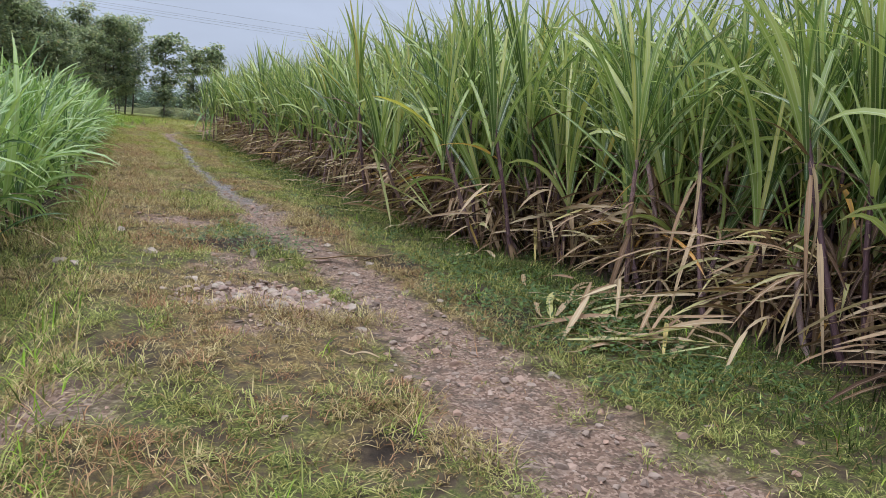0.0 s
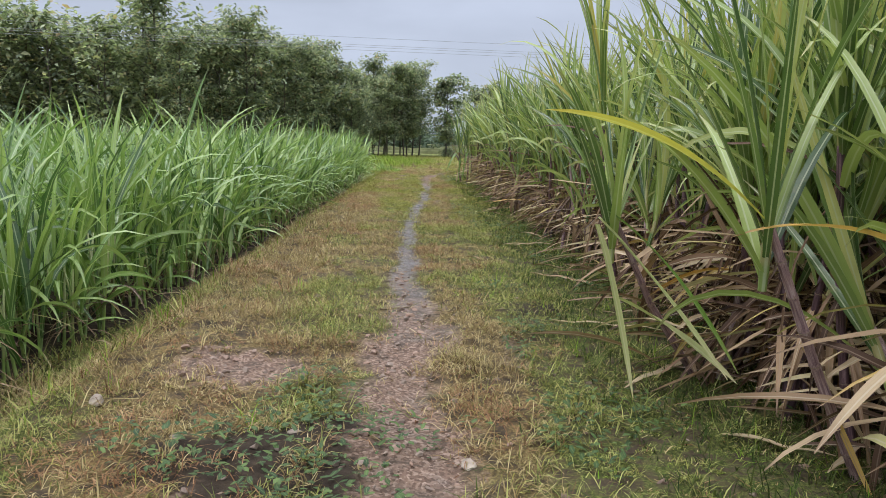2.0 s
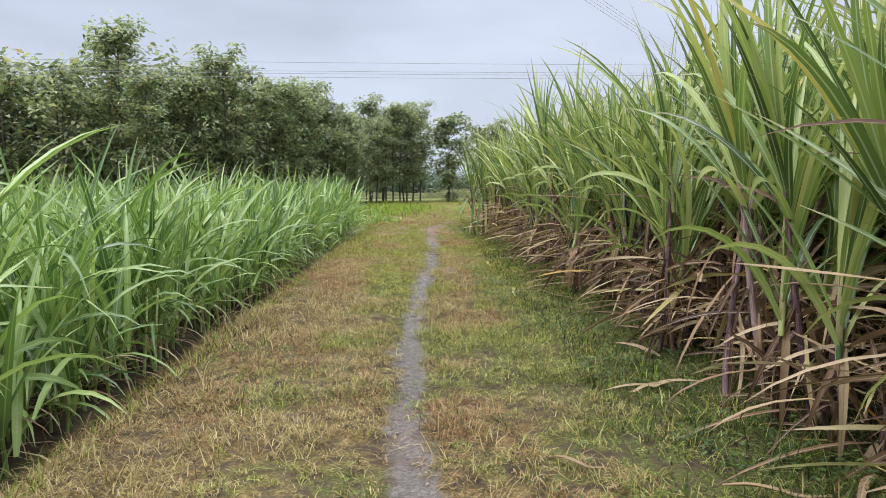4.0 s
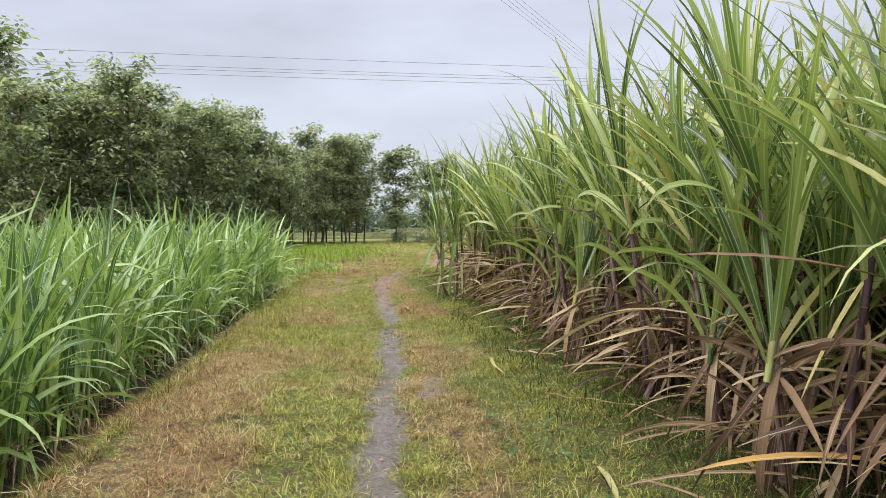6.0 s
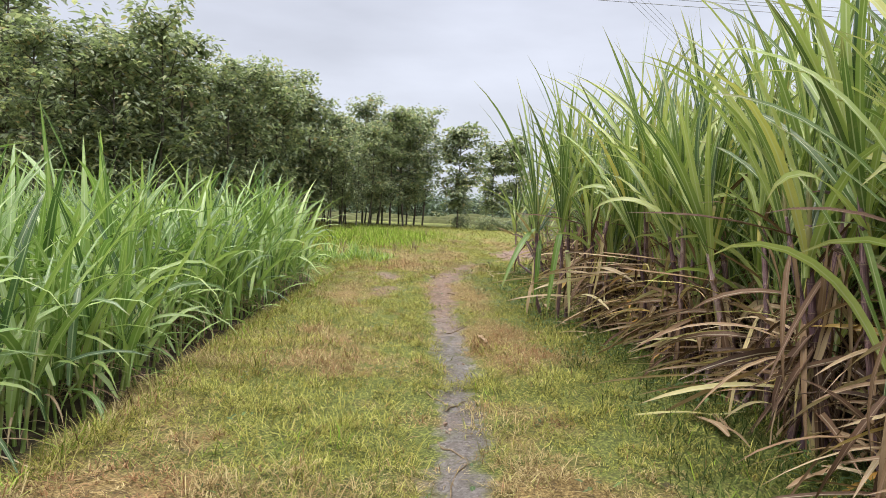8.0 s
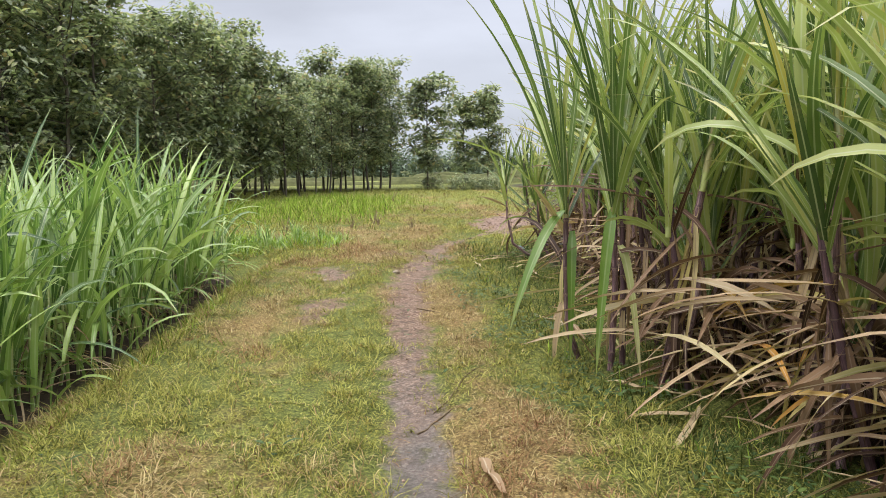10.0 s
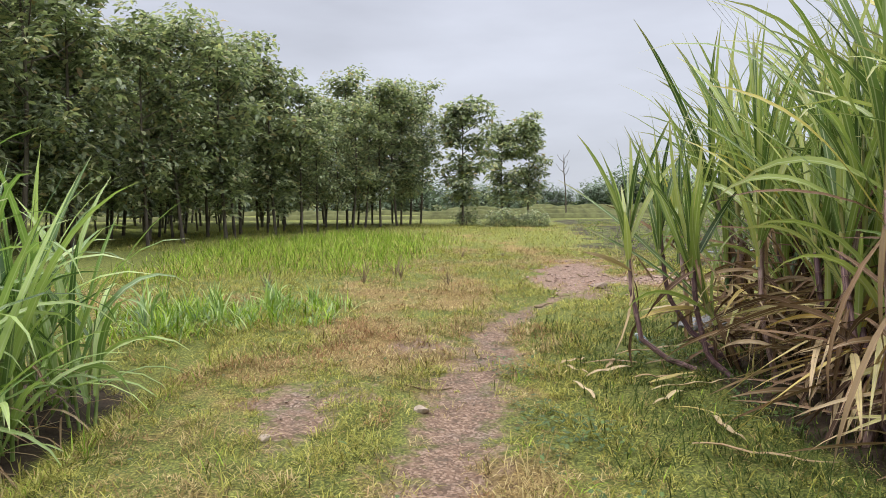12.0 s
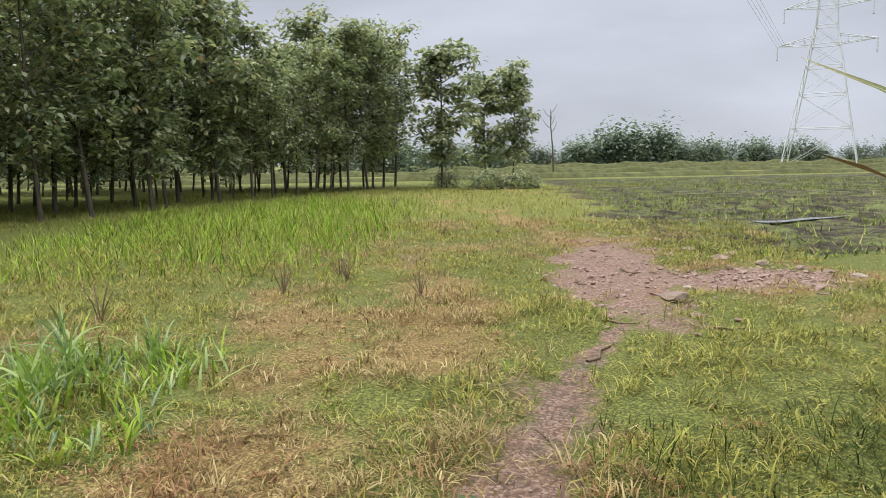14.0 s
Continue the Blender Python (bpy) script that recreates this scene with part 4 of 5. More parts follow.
x, y, r = scatter(17000, lambda y, u: -6.5 + u * 4, (31, 35), 33, lambda x, y, r: np.hypot((x + 4.2 - 0.5 * (y - 32.6)) / 1.3, (y - 32.7) / 1.1) + 0.3 * lumps(x, y, 2.0, 1) < r.uniform(0.2, 1.1, len(x)))
sward("leafy_patch", x, y, r, (0.12, 0.32), (0.01, 0.022), [LUSH, YOUNG], lambda x, y, r: r.integers(0, 2, len(x)), "low leafy green patch in rough grass", (0.6, 1.5), 3)
x, y, r = scatter(64000, lambda y, u: -14 + u * 12, (35, 56), 24, lush_spot)
sward("lush_grass", x, y, r, (0.16, 0.44), (0.009, 0.018), [LUSH, GRASS], lambda x, y, r: (r.random(len(x)) < 0.3).astype(int), "knee-high bright green grass before the grove", (0.8, 1.5), 3)
x, y, r = scatter(6000, lambda y, u: left_edge(y) + 0.02 + u * 0.4, (-0.5, 31), 25)
sward("bank_grass", x, y, r, (0.08, 0.22), (0.005, 0.01), [GRASS, STRAW, LUSH], lambda x, y, r: r.integers(0, 3, len(x)), "longer grass on the ditch bank", (0.5, 1.5), 2)
# blades coloured dark for the shade that falls beside the cane
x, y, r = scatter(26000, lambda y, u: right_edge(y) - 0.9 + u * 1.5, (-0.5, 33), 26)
sward("shade_grass", x, y, r, (0.06, 0.19), (0.004, 0.008), [SHADY, LUSH], lambda x, y, r: (r.random(len(x)) < 0.06).astype(int), "dark green grass along the cane's foot, shade put into its colour", (0.6, 1.5), 2)
x, y, r = scatter(80000, lambda y, u: 0.8 + u * (10 + 0.5 * (y - 38)), (38.2, 74), 27, lambda x, y, r: (patch_mask(x, y)[1] > 0.3) & (blotch(x, y, 2.6, 1) + 0.8 * blotch(x, y, 0.9, 2) + 0.6 * blotch(x, y, 0.35, 3) > r.uniform(0.8, 1.55, len(x))))
sward("stubble_tufts", x, y, r, (0.08, 0.22), (0.014, 0.032), [GRASS, LUSH, SHADY], lambda x, y, r: r.integers(0, 3, len(x)), "green tufts over a muddy stubble field")

def ragged(x, y, r):
    """Longer tufts in tight clusters."""
    return on_turf(x, y, r) & (lumps(x, y, 3.3, 5.0) + lumps(x, y, 7.7, 1.0) > 0.55)


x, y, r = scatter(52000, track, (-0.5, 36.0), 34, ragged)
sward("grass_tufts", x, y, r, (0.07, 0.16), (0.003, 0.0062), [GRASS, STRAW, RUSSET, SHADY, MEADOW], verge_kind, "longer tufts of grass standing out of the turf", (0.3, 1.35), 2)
x, y, r = scatter(26000, track, (-0.5, 36.0), 35, lambda x, y, r: (patch_mask(x, y)[3] + 0.3 * lumps(x, y, 2.0, 7.0) > 0.35) & (np.maximum(patch_mask(x, y)[0], 0.3) < 0.75))
sward("dead_grass", x, y, r, (0.08, 0.2), (0.003, 0.006), [STRAW, RUSSET], lambda x, y, r: r.integers(0, 2, len(x)), "thatch of dead straw lying over the turf", (0.02, 0.4), 2)

x, y, r = scatter(16000, track, (-0.5, 11.0), 38, lambda x, y, r: lumps(x, y, 1.6, 3.0) + lumps(x, y, 5.0, 7.0) > -0.2)
sward("thatch", x, y, r, (0.06, 0.22), (0.003, 0.007), [STRAW, RUSSET, SHADY], lambda x, y, r: r.choice(3, len(x), p=[0.4, 0.35, 0.25]), "tangled dead and green grass stems", (0.0, 0.5), 2)

# bunched tufts: each one a spray of blades from a single foot
cx, cy, r = scatter(2600, track, (-0.5, 17.0), 42, lambda x, y, r: on_turf(x, y, r) & (lumps(x, y, 2.4, 6.0) + lumps(x, y, 4.9, 3.0) > r.uniform(-0.6, 0.5, len(x))))
per = 15
x, y = np.repeat(cx, per) + r.normal(0, 0.03, len(cx) * per), np.repeat(cy, per) + r.normal(0, 0.03, len(cx) * per)
tone = np.repeat(r.normal(0, 0.16, len(cx)), per)
sward("bunch_grass", x, y, r, (0.09, 0.2), (0.0035, 0.0075), [GRASS, STRAW, LUSH],
      lambda x, y, r: np.where(patch_mask(x, y)[3] + tone > 0.5, 1, np.where(tone < -0.24, 2, 0)), "bunched tufts of green and straw grass", (0.15, 1.35), 2)

cx, cy, r = scatter(2600, lambda y, u: np.maximum(left_edge(y), -6.0) + u * (np.where(y < 31, right_edge(y), 1.6) - np.maximum(left_edge(y), -6.0)), (17.0, 41.0), 43, lambda x, y, r: on_turf(x, y, r) & (lumps(x, y, 1.3, 5.0) + lumps(x, y, 3.1, 1.0) > r.uniform(-0.3, 0.6, len(x))))
per = 13
x, y = np.repeat(cx, per) + r.normal(0, 0.05, len(cx) * per), np.repeat(cy, per) + r.normal(0, 0.05, len(cx) * per)
tone = np.repeat(r.normal(0, 0.16, len(cx)), per)
sward("bunch_grass", x, y, r, (0.08, 0.19), (0.004, 0.008), [GRASS, STRAW, LUSH, MEADOW],
      lambda x, y, r: np.where(patch_mask(x, y)[3] + tone > 0.52, 1, np.where(tone < -0.24, 2, np.where(tone < -0.12, 0, 3))), "bunched tufts of rough grass on open ground", (0.15, 1.3), 2)

# standing water in the stubble field
water = Nodes("standing_water", 0.06, 0.5)
water.colour((0.06, 0.06, 0.055, 1))
buf = Buf()
pu = np.linspace(0, 1, 40)
mid_x, mid_y = 0.9 + 5.5 * pu, 43.2 + 2.6 * pu + 0.3 * np.sin(pu * 8) + 0.12 * np.sin(pu * 21)
half = 0.6 * (0.12 + 0.22 * np.abs(np.sin(pu * 7 + 0.6)) + 0.1 * np.sin(pu * 19)) * np.sin(np.pi * np.clip(pu, 0.02, 0.98)) + 0.02
buf.add(np.stack([np.stack([mid_x, mid_y - half, 0 * pu - 0.035], -1), np.stack([mid_x, mid_y + half, 0 * pu - 0.035], -1)], 1), [(2 * i, 2 * i + 2, 2 * i + 3, 2 * i + 1) for i in range(39)])
tagged(new("water", buf.mesh("water", [water.mat])), "shallow strip of standing rainwater in mud", "water", kind="structure")

# low broad-leaved weeds
buf = Buf()
x, y, r = scatter(26000, lambda y, u: right_edge(y) - 1.35 + u * 1.7, (-0.5, 32), 28, lambda x, y, r: (lumps(x, y, 2.1, 4.0) > 0.25) & (r.random(len(x)) > 0.1))
x2, y2, r2 = scatter(5000, lambda y, u: 1.3 + u * 2.6, (5.0, 8.5), 29, lambda x, y, r: np.hypot((x - 2.6) / 0.7, (y - 7.0) / 0.8) + 0.4 * lumps(x, y, 4, 1) < 0.9)
x3, y3, r3 = scatter(3500, lambda y, u: track(y, 0.1 + 0.5 * u), (8, 36), 30, lambda x, y, r: lumps(x, y, 3.3, 8.0) > 0.62)
x4, y4, r4 = scatter(4800, lambda y, u: 3.85 + u * 1.5, (2.5, 7.5), 36, lambda x, y, r: (np.hypot((x - 4.6 + 0.12 * (y - 5)) / 0.65, (y - 4.8) / 1.7) + 0.35 * lumps(x, y, 3, 1) < 0.95) & (patch_mask(x, y)[0] < 0.6))
x, y = np.concatenate([x, x2, x3, x4]), np.concatenate([y, y2, y3, y4])
k = len(x)
blades(buf, np.stack([x, y, height(x, y) + r.uniform(0.01, 0.11, k)], -1), r.uniform(0, 6.28, k), r.uniform(-0.2, 0.6, k), r.uniform(0.024, 0.055, k), r.uniform(0.015, 0.032, k), r.uniform(0.2, 0.9, k), 2, 0, 1.0, start=0.5)
tagged(new("creeping_weeds", buf.mesh("creeping_weeds", [WEED])), "low dark green creeping weeds beside the cane", "weeds", kind="stuff")


# ---- stones ----
def gravel(name, x, y, r, size, label, mat=None):
    buf = Buf()
    shapes = []
    for i in range(8):
        one = Buf()
        ico(one, (0, 0, 0), (1, r.uniform(0.6, 0.95), r.uniform(0.4, 0.7)), 0.5, 300 + i, 1)
        shapes.append((one.v[0], one.f[0]))
    which, s, a = r.integers(0, 8, len(x)), r.uniform(*size, len(x)) ** 1.0, r.uniform(0, 6.28, len(x))
    z = height(x, y)
    for i in range(8):
        v, f = shapes[i]
        m = np.flatnonzero(which == i)
        c, sn = np.cos(a[m])[:, None], np.sin(a[m])[:, None]
        p = np.stack([v[None, :, 0] * c - v[None, :, 1] * sn, v[None, :, 0] * sn + v[None, :, 1] * c, np.broadcast_to(v[None, :, 2], (len(m), len(v)))], -1) * s[m][:, None, None]
        p += np.stack([x[m], y[m], z[m] + 0.12 * s[m]], -1)[:, None]
        buf.add(p, f[None] + (np.arange(len(m)) * len(v))[:, None, None])
    return tagged(new(name, buf.mesh(name, [mat or STONE], False)), label, "gravel", kind="stuff")


x, y, r = scatter(60000, lambda y, u: track(y, u), (-0.5, 34), 31, lambda x, y, r: r.random(len(x)) < np.clip(patch_mask(x, y)[0] - 0.3, 0, 1) * (0.6 - 0.4 * step(y, 9, 12)))
gravel("path_gravel", x, y, r, (0.004, 0.018), "grey and rusty grit on the worn path")
x, y, r = scatter(700, lambda y, u: 2.0 + 1.6 * u, (4.4, 5.6), 37, lambda x, y, r: np.hypot((x - 2.85) / 0.68, (y - 5.0) / 0.36) + 0.3 * lumps(x, y, 5, 1) < 1)
gravel("stone_scatter", x, y, r, (0.01, 0.036), "scatter of small pale stones across the track")
x, y, r = scatter(9000, lambda y, u: -1.5 + u * 5.0, (34, 42), 32, lambda x, y, r: r.random(len(x)) < patch_mask(x, y)[2] * (0.25 + 0.6 * step(x, 0.2, 1.2)))
gravel("rubble_gravel", x, y, r, (0.01, 0.045), "pinkish broken rubble spread over bare ground", BRICK)


x, y, r = scatter(5200, lambda y, u: track(y, 0.15 + 0.8 * u), (-0.5, 11), 41, lambda x, y, r: r.random(len(x)) < np.clip(patch_mask(x, y)[0] - 0.12, 0, 1) * 0.8 + 0.025)
gravel("loose_stones", x, y, r, (0.01, 0.034), "small loose stones trodden into the track")


def stone(x, y, sx, sy, sz, seed, label="pale angular stone half sunk in the turf", name="stone"):
    buf = Buf()
    ico(buf, (0, 0, 0), (sx, sy, sz), 0.6, seed, 2)
    ob = new(name, buf.mesh(name, [PALE if name == "stone" else (BRICK, PALE, STONE)[seed % 3]], False))
    ob.matrix_basis = pose(x, y, float(height(x, y)) + sz * 0.15)
    return tagged(ob, label, "stone", "stones on the track")


for i, (x, y, s) in enumerate(((1.84, 6.37, 0.09), (1.44, 7.32, 0.07), (3.33, 7.09, 0.06), (2.04, 7.03, 0.05), (1.2, 6.35, 0.09), (1.42, 5.8, 0.06), (3.42, 4.72, 0.045), (3.3, 4.4, 0.05), (3.95, 5.05, 0.04),
                               (3.63, 6.3, 0.055), (3.45, 5.85, 0.06), (3.12, 6.6, 0.035), (2.92, 6.56, 0.035), (2.52, 7.2, 0.04), (2.25, 5.45, 0.06), (2.95, 5.05, 0.05), (2.6, 4.95, 0.045), (2.1, 5.15, 0.04), (2.45, 5.2, 0.06),
                               (2.8, 5.2, 0.055), (3.05, 5.3, 0.06), (2.3, 5.35, 0.05), (2.65, 5.25, 0.035), (3.2, 5.05, 0.04), (0.63, 10.6, 0.05), (-1.95, 29.1, 0.06), (-1.19, 29.7, 0.08), (-1.5, 28.3, 0.04), (4.2, 3.6, 0.05), (4.0, 4.2, 0.04))):
    stone(x, y, s * 0.85, s * 0.6, s * 0.42, 400 + i)
br = np.random.default_rng(55)
for i in range(95):
    a, q = br.uniform(0, 6.28), math.sqrt(br.random())
    x, y, s = 2.85 + 0.62 * q * math.cos(a), 5.0 + 0.33 * q * math.sin(a), br.uniform(0.024, 0.055) * (1.25 - 0.4 * q)
    stone(x, y, s, s * br.uniform(0.6, 0.9), s * br.uniform(0.45, 0.75), 1200 + i, "pinkish angular stone in a band of broken rock", "broken_stone")
stone(2.65, 6.34, 0.03, 0.028, 0.07, 450, "upright pale stone on dark ground")
for i, (x, y, s) in enumerate(((0.24, 35.9, 0.16), (0.3, 35.35, 0.09), (2.27, 37.1, 0.09), (1.51, 38.9, 0.14), (1.3, 38.6, 0.12), (1.7, 38.2, 0.1), (1.6, 38.0, 0.08), (1.95, 37.7, 0.09), (0.85, 40.5, 0.1), (1.1, 39.4, 0.09), (0.75, 37.2, 0.07), (1.0, 36.5, 0.06), (2.1, 37.4, 0.07), (1.5, 37.0, 0.06), (0.5, 36.6, 0.06))):
    stone(x, y, s, s * 0.8, s * 0.4, 470 + i, "pink broken slab among the rubble", "rubble_slab")


# ---- fallen leaves, twigs, litter ----
def fallen_leaf(x, y, turn, length, width, seed, label="long pale dead cane leaf lying on the ground"):
    r = np.random.default_rng(seed)
    buf = Buf()
    k = 10
    s = np.linspace(0, 1, k)
    line = np.stack([0.025 * np.sin(s * r.uniform(2, 5)) * length, (s - 0.5) * length, 0.015 + 0.02 * np.abs(np.sin(s * r.uniform(3, 9)))], -1)
    half = width / 2 * np.minimum(1, 0.4 + 3 * s) * (1 - s ** 3) ** 0.8 + 0.002
    tilt = r.normal(0, 0.3) + 0.8 * np.sin(s * 4 + r.uniform(0, 6))
    side = np.stack([np.cos(tilt * 0.5), 0 * s, np.abs(np.sin(tilt * 0.5))], -1) * half[:, None]
    rows = np.stack([line - side * [1, 1, -0.6], line, line + side], 1)
    rows = np.concatenate([rows, rows - [0, 0, 0.002]], 0)
    idx = np.arange(2 * k * 3).reshape(2, k, 3)
    f = np.concatenate([np.stack([q[:-1, :-1], q[:-1, 1:], q[1:, 1:], q[1:, :-1]], -1).reshape(-1, 4) for q in idx])
    uv = np.zeros((2, k, 3, 2))
    uv[..., 0], uv[..., 1] = np.linspace(0, 1, 3), s[None, :, None] * 0.9
    buf.add(rows, f, uv)
    ob = new("fallen_leaf", buf.mesh("fallen_leaf", [DRY]))
    ob.matrix_basis = pose(x, y, float(height(x, y)) + (0.004 if patch_mask(x, y)[0] > 0.5 else 0.018), r.normal(0, 1.5), r.normal(0, 4), turn)
    return tagged(ob, label, "dead leaf", "dead leaves on the track")


def between(a, b, width, seed, label="long pale dead cane leaf lying on the ground"):
    d = math.dist(a, b)
    return fallen_leaf((a[0] + b[0]) / 2, (a[1] + b[1]) / 2, -math.degrees(math.atan2(b[0] - a[0], b[1] - a[1])), d, width, seed, label)


between((2.7, 6.2), (3.96, 6.4), 0.06, 500, "long tan dead cane leaf lying across the path")
between((2.21, 17.35), (2.29, 16.65), 0.04, 502)
between((2.39, 17.1), (2.95, 16.4), 0.04, 503)
between((0.25, 24.15), (0.36, 23.8), 0.05, 505)
between((1.6, 20.4), (1.74, 19.5), 0.03, 506)
between((3.3, 3.72), (3.1, 3.78), 0.025, 507, "short straw-yellow leaf piece on the turf")
between((2.7, 11.95), (2.95, 11.8), 0.03, 508)
lr = np.random.default_rng(77)
for i in range(26):
    between((5.0 + lr.uniform(-0.7, 0.6), 4.6 + lr.uniform(-0.7, 0.7)), (5.0 + lr.uniform(-0.7, 0.9), 4.4 + lr.uniform(-0.7, 0.8)), lr.uniform(0.03, 0.05), 520 + i, "pale dead cane leaf heaped at the field edge")
for i in range(46):
    y = lr.uniform(5, 32)
    x = right_edge(y) - lr.uniform(-0.1, 0.55)
    fallen_leaf(x, y, lr.uniform(0, 360), lr.uniform(0.35, 0.9), lr.uniform(0.025, 0.05), 560 + i, "dead cane leaf lying at the foot of the cane")
for i in range(10):
    x, y = 0.4 + lr.uniform(-0.8, 0.9), 30.4 + lr.uniform(-0.7, 0.6)
    fallen_leaf(x, y, lr.uniform(0, 360), lr.uniform(0.2, 0.5), lr.uniform(0.025, 0.045), 620 + i, "cut piece of pale dead cane leaf in the grass")


def twig(a, b, radius, seed):
    r = np.random.default_rng(seed)
    k = 7
    s = np.linspace(0, 1, k)
    p = np.array(a)[None] * (1 - s[:, None]) + np.array(b)[None] * s[:, None] + r.normal(0, 0.012, (k, 2))
    z = height(p[:, 0], p[:, 1]) + radius * 0.8
    mid_p = p.mean(0)
    buf = Buf()
    tube(buf, np.stack([p[:, 0] - mid_p[0], p[:, 1] - mid_p[1], z], -1), radius * (1 - 0.5 * s), 6)
    ob = new("twig", buf.mesh("twig", [STICK]))
    ob.matrix_basis = pose(mid_p[0], mid_p[1], 0)
    return tagged(ob, "thin dark dead twig lying on the path", "twig", "twigs on the track")


for i, (a, b, q) in enumerate((((2.3, 9.55), (2.56, 9.8), 0.008), ((3.25, 6.75), (3.5, 6.62), 0.008), ((3.6, 6.38), (3.98, 6.62), 0.007), ((0.06, 24.45), (0.18, 24.2), 0.008), ((-0.05, 24.9), (0.18, 25.8), 0.004),
                               ((-0.1, 24.6), (0.1, 25.0), 0.006), ((-1.4, 30.2), (-1.1, 30.28), 0.01), ((-0.55, 27.45), (-0.35, 27.42), 0.007), ((-0.02, 37.6), (0.12, 37.35), 0.018), ((-0.55, 36.95), (-0.5, 36.65), 0.014),
                               ((-0.45, 35.25), (-0.2, 34.95), 0.01), ((0.35, 34.9), (0.6, 35.0), 0.01), ((-0.65, 34.0), (-0.45, 34.5), 0.012), ((-0.75, 32.3), (-0.95, 32.9), 0.008), ((0.35, 21.35), (0.55, 21.12), 0.006), ((1.64, 15.21), (1.76, 16.05), 0.007), ((0.49, 20.15), (0.53, 21.08), 0.006), ((0.3, 21.9), (0.42, 22.3), 0.005), ((0.12, 22.2), (0.33, 22.0), 0.005))):
    twig(a, b, q, 650 + i)


def dead_weed(x, y, tall, seed):
    """A dry upright weed with bare forked stems."""
    r = np.random.default_rng(seed)
    hub = new("dead_weed")
    hub.matrix_basis = pose(x, y, float(height(x, y)))
    for i in range(8):
        buf = Buf()
        a, l = r.uniform(0, 6.28), r.uniform(0.1, 0.6) * tall
        h = tall * r.uniform(0.6, 1.0)
        tube(buf, [(0, 0, -0.02), (math.sin(a) * l * 0.4, math.cos(a) * l * 0.4, h * 0.5), (math.sin(a) * l, math.cos(a) * l, h)], [0.006, 0.005, 0.003], 5)
        part("stem", buf.mesh("weed_stem", [STICK]), hub)
    return tagged(hub, "dry brown weed with bare upright stems", "weed", "dead weeds in the grass")


for i, (x, y, h) in enumerate(((-3.1, 36.95, 0.36), (-2.95, 36.7, 0.3), (-4.48, 34.8, 0.42), (-3.4, 36.05, 0.35), (-2.06, 36.1, 0.25), (-4.8, 48.0, 0.4), (-2.55, 41.2, 0.2), (-1.63, 41.4, 0.15))):
    dead_weed(x, y, h, 700 + i)

for i, (x, y, s) in enumerate(((-3.65, 33.3, 0.42), (-3.9, 33.6, 0.38), (-3.4, 33.8, 0.3), (-4.5, 31.9, 0.5), (-3.9, 32.3, 0.45), (-3.6, 33.0, 0.4), (-4.9, 32.6, 0.45), (-4.3, 33.0, 0.4), (-5.4, 32.0, 0.5), (-5.2, 33.4, 0.35))):
    ob = copy_thing(ykinds[i % 6], pose(x, y, 0))
    ob.matrix_basis = pose(x, y, float(height(x, y)) - 0.02, 0, 0, 77 * i) @ Matrix.Diagonal((s, s, s * 0.75, 1))
    tagged(ob, "small stray clump of young sugarcane in rough grass", group="stray young cane")

# bent canes at the corner of the tall field
for i, (x, y, fan, line) in enumerate(((0.66, 30.95, 0.55, [(0, 0, 0), (-0.2, 0, 0.07), (-0.4, 0, 0.22), (-0.48, 0.02, 0.6), (-0.5, 0.02, 1.0)]),
                                       (0.86, 30.75, 0.6, [(0, 0, 0), (-0.15, 0.05, 0.12), (-0.24, 0.08, 0.5), (-0.27, 0.08, 0.95)]),
                                       (1.0, 31.2, 0.62, [(0, 0, 0), (-0.3, 0.1, 0.2), (-0.5, 0.15, 0.52), (-0.56, 0.15, 1.0)]),
                                       (0.85, 32.2, 0.66, [(0, 0, 0), (-0.05, 0, 0.4), (-0.12, 0.02, 0.95)]),
                                       (1.15, 30.7, 0.85, [(0, 0, 0), (-0.1, 0, 0.4), (-0.14, 0, 1.05)]))):
    hub = new("bent_sugarcane")
    hub.matrix_basis = pose(x, y, float(height(x, y)))
    body, green, dead = cane_stalk("bent_cane", 760 + i, line=line, fan=fan, withered=5, sag=0.5)
    if i == 3:
        over = Buf()
        blades(over, [line[-1]] * 5, np.radians([-70, -58, -45, -84, -75]), np.radians([60, 68, 74, 40, 52]), np.array([0.85, 0.9, 0.95, 0.6, 0.55]), np.array([0.05, 0.055, 0.06, 0.045, 0.04]), np.array([0.35, 0.3, 0.3, 1.5, 0.6]), 9, 0.3, 1.8)
        part("overhanging_leaves", over.mesh("overhanging_leaves", [CANE]), hub)
    st = part("stalk", body, hub, "dark curved jointed stalk")
    part("leaf_crown", green, st)
    part("dry_leaves", dead, st, "withered brown leaves")
    tagged(hub, "bent sugarcane with a dark curved stalk rising from grass", "sugarcane", "bent cane at the field corner")


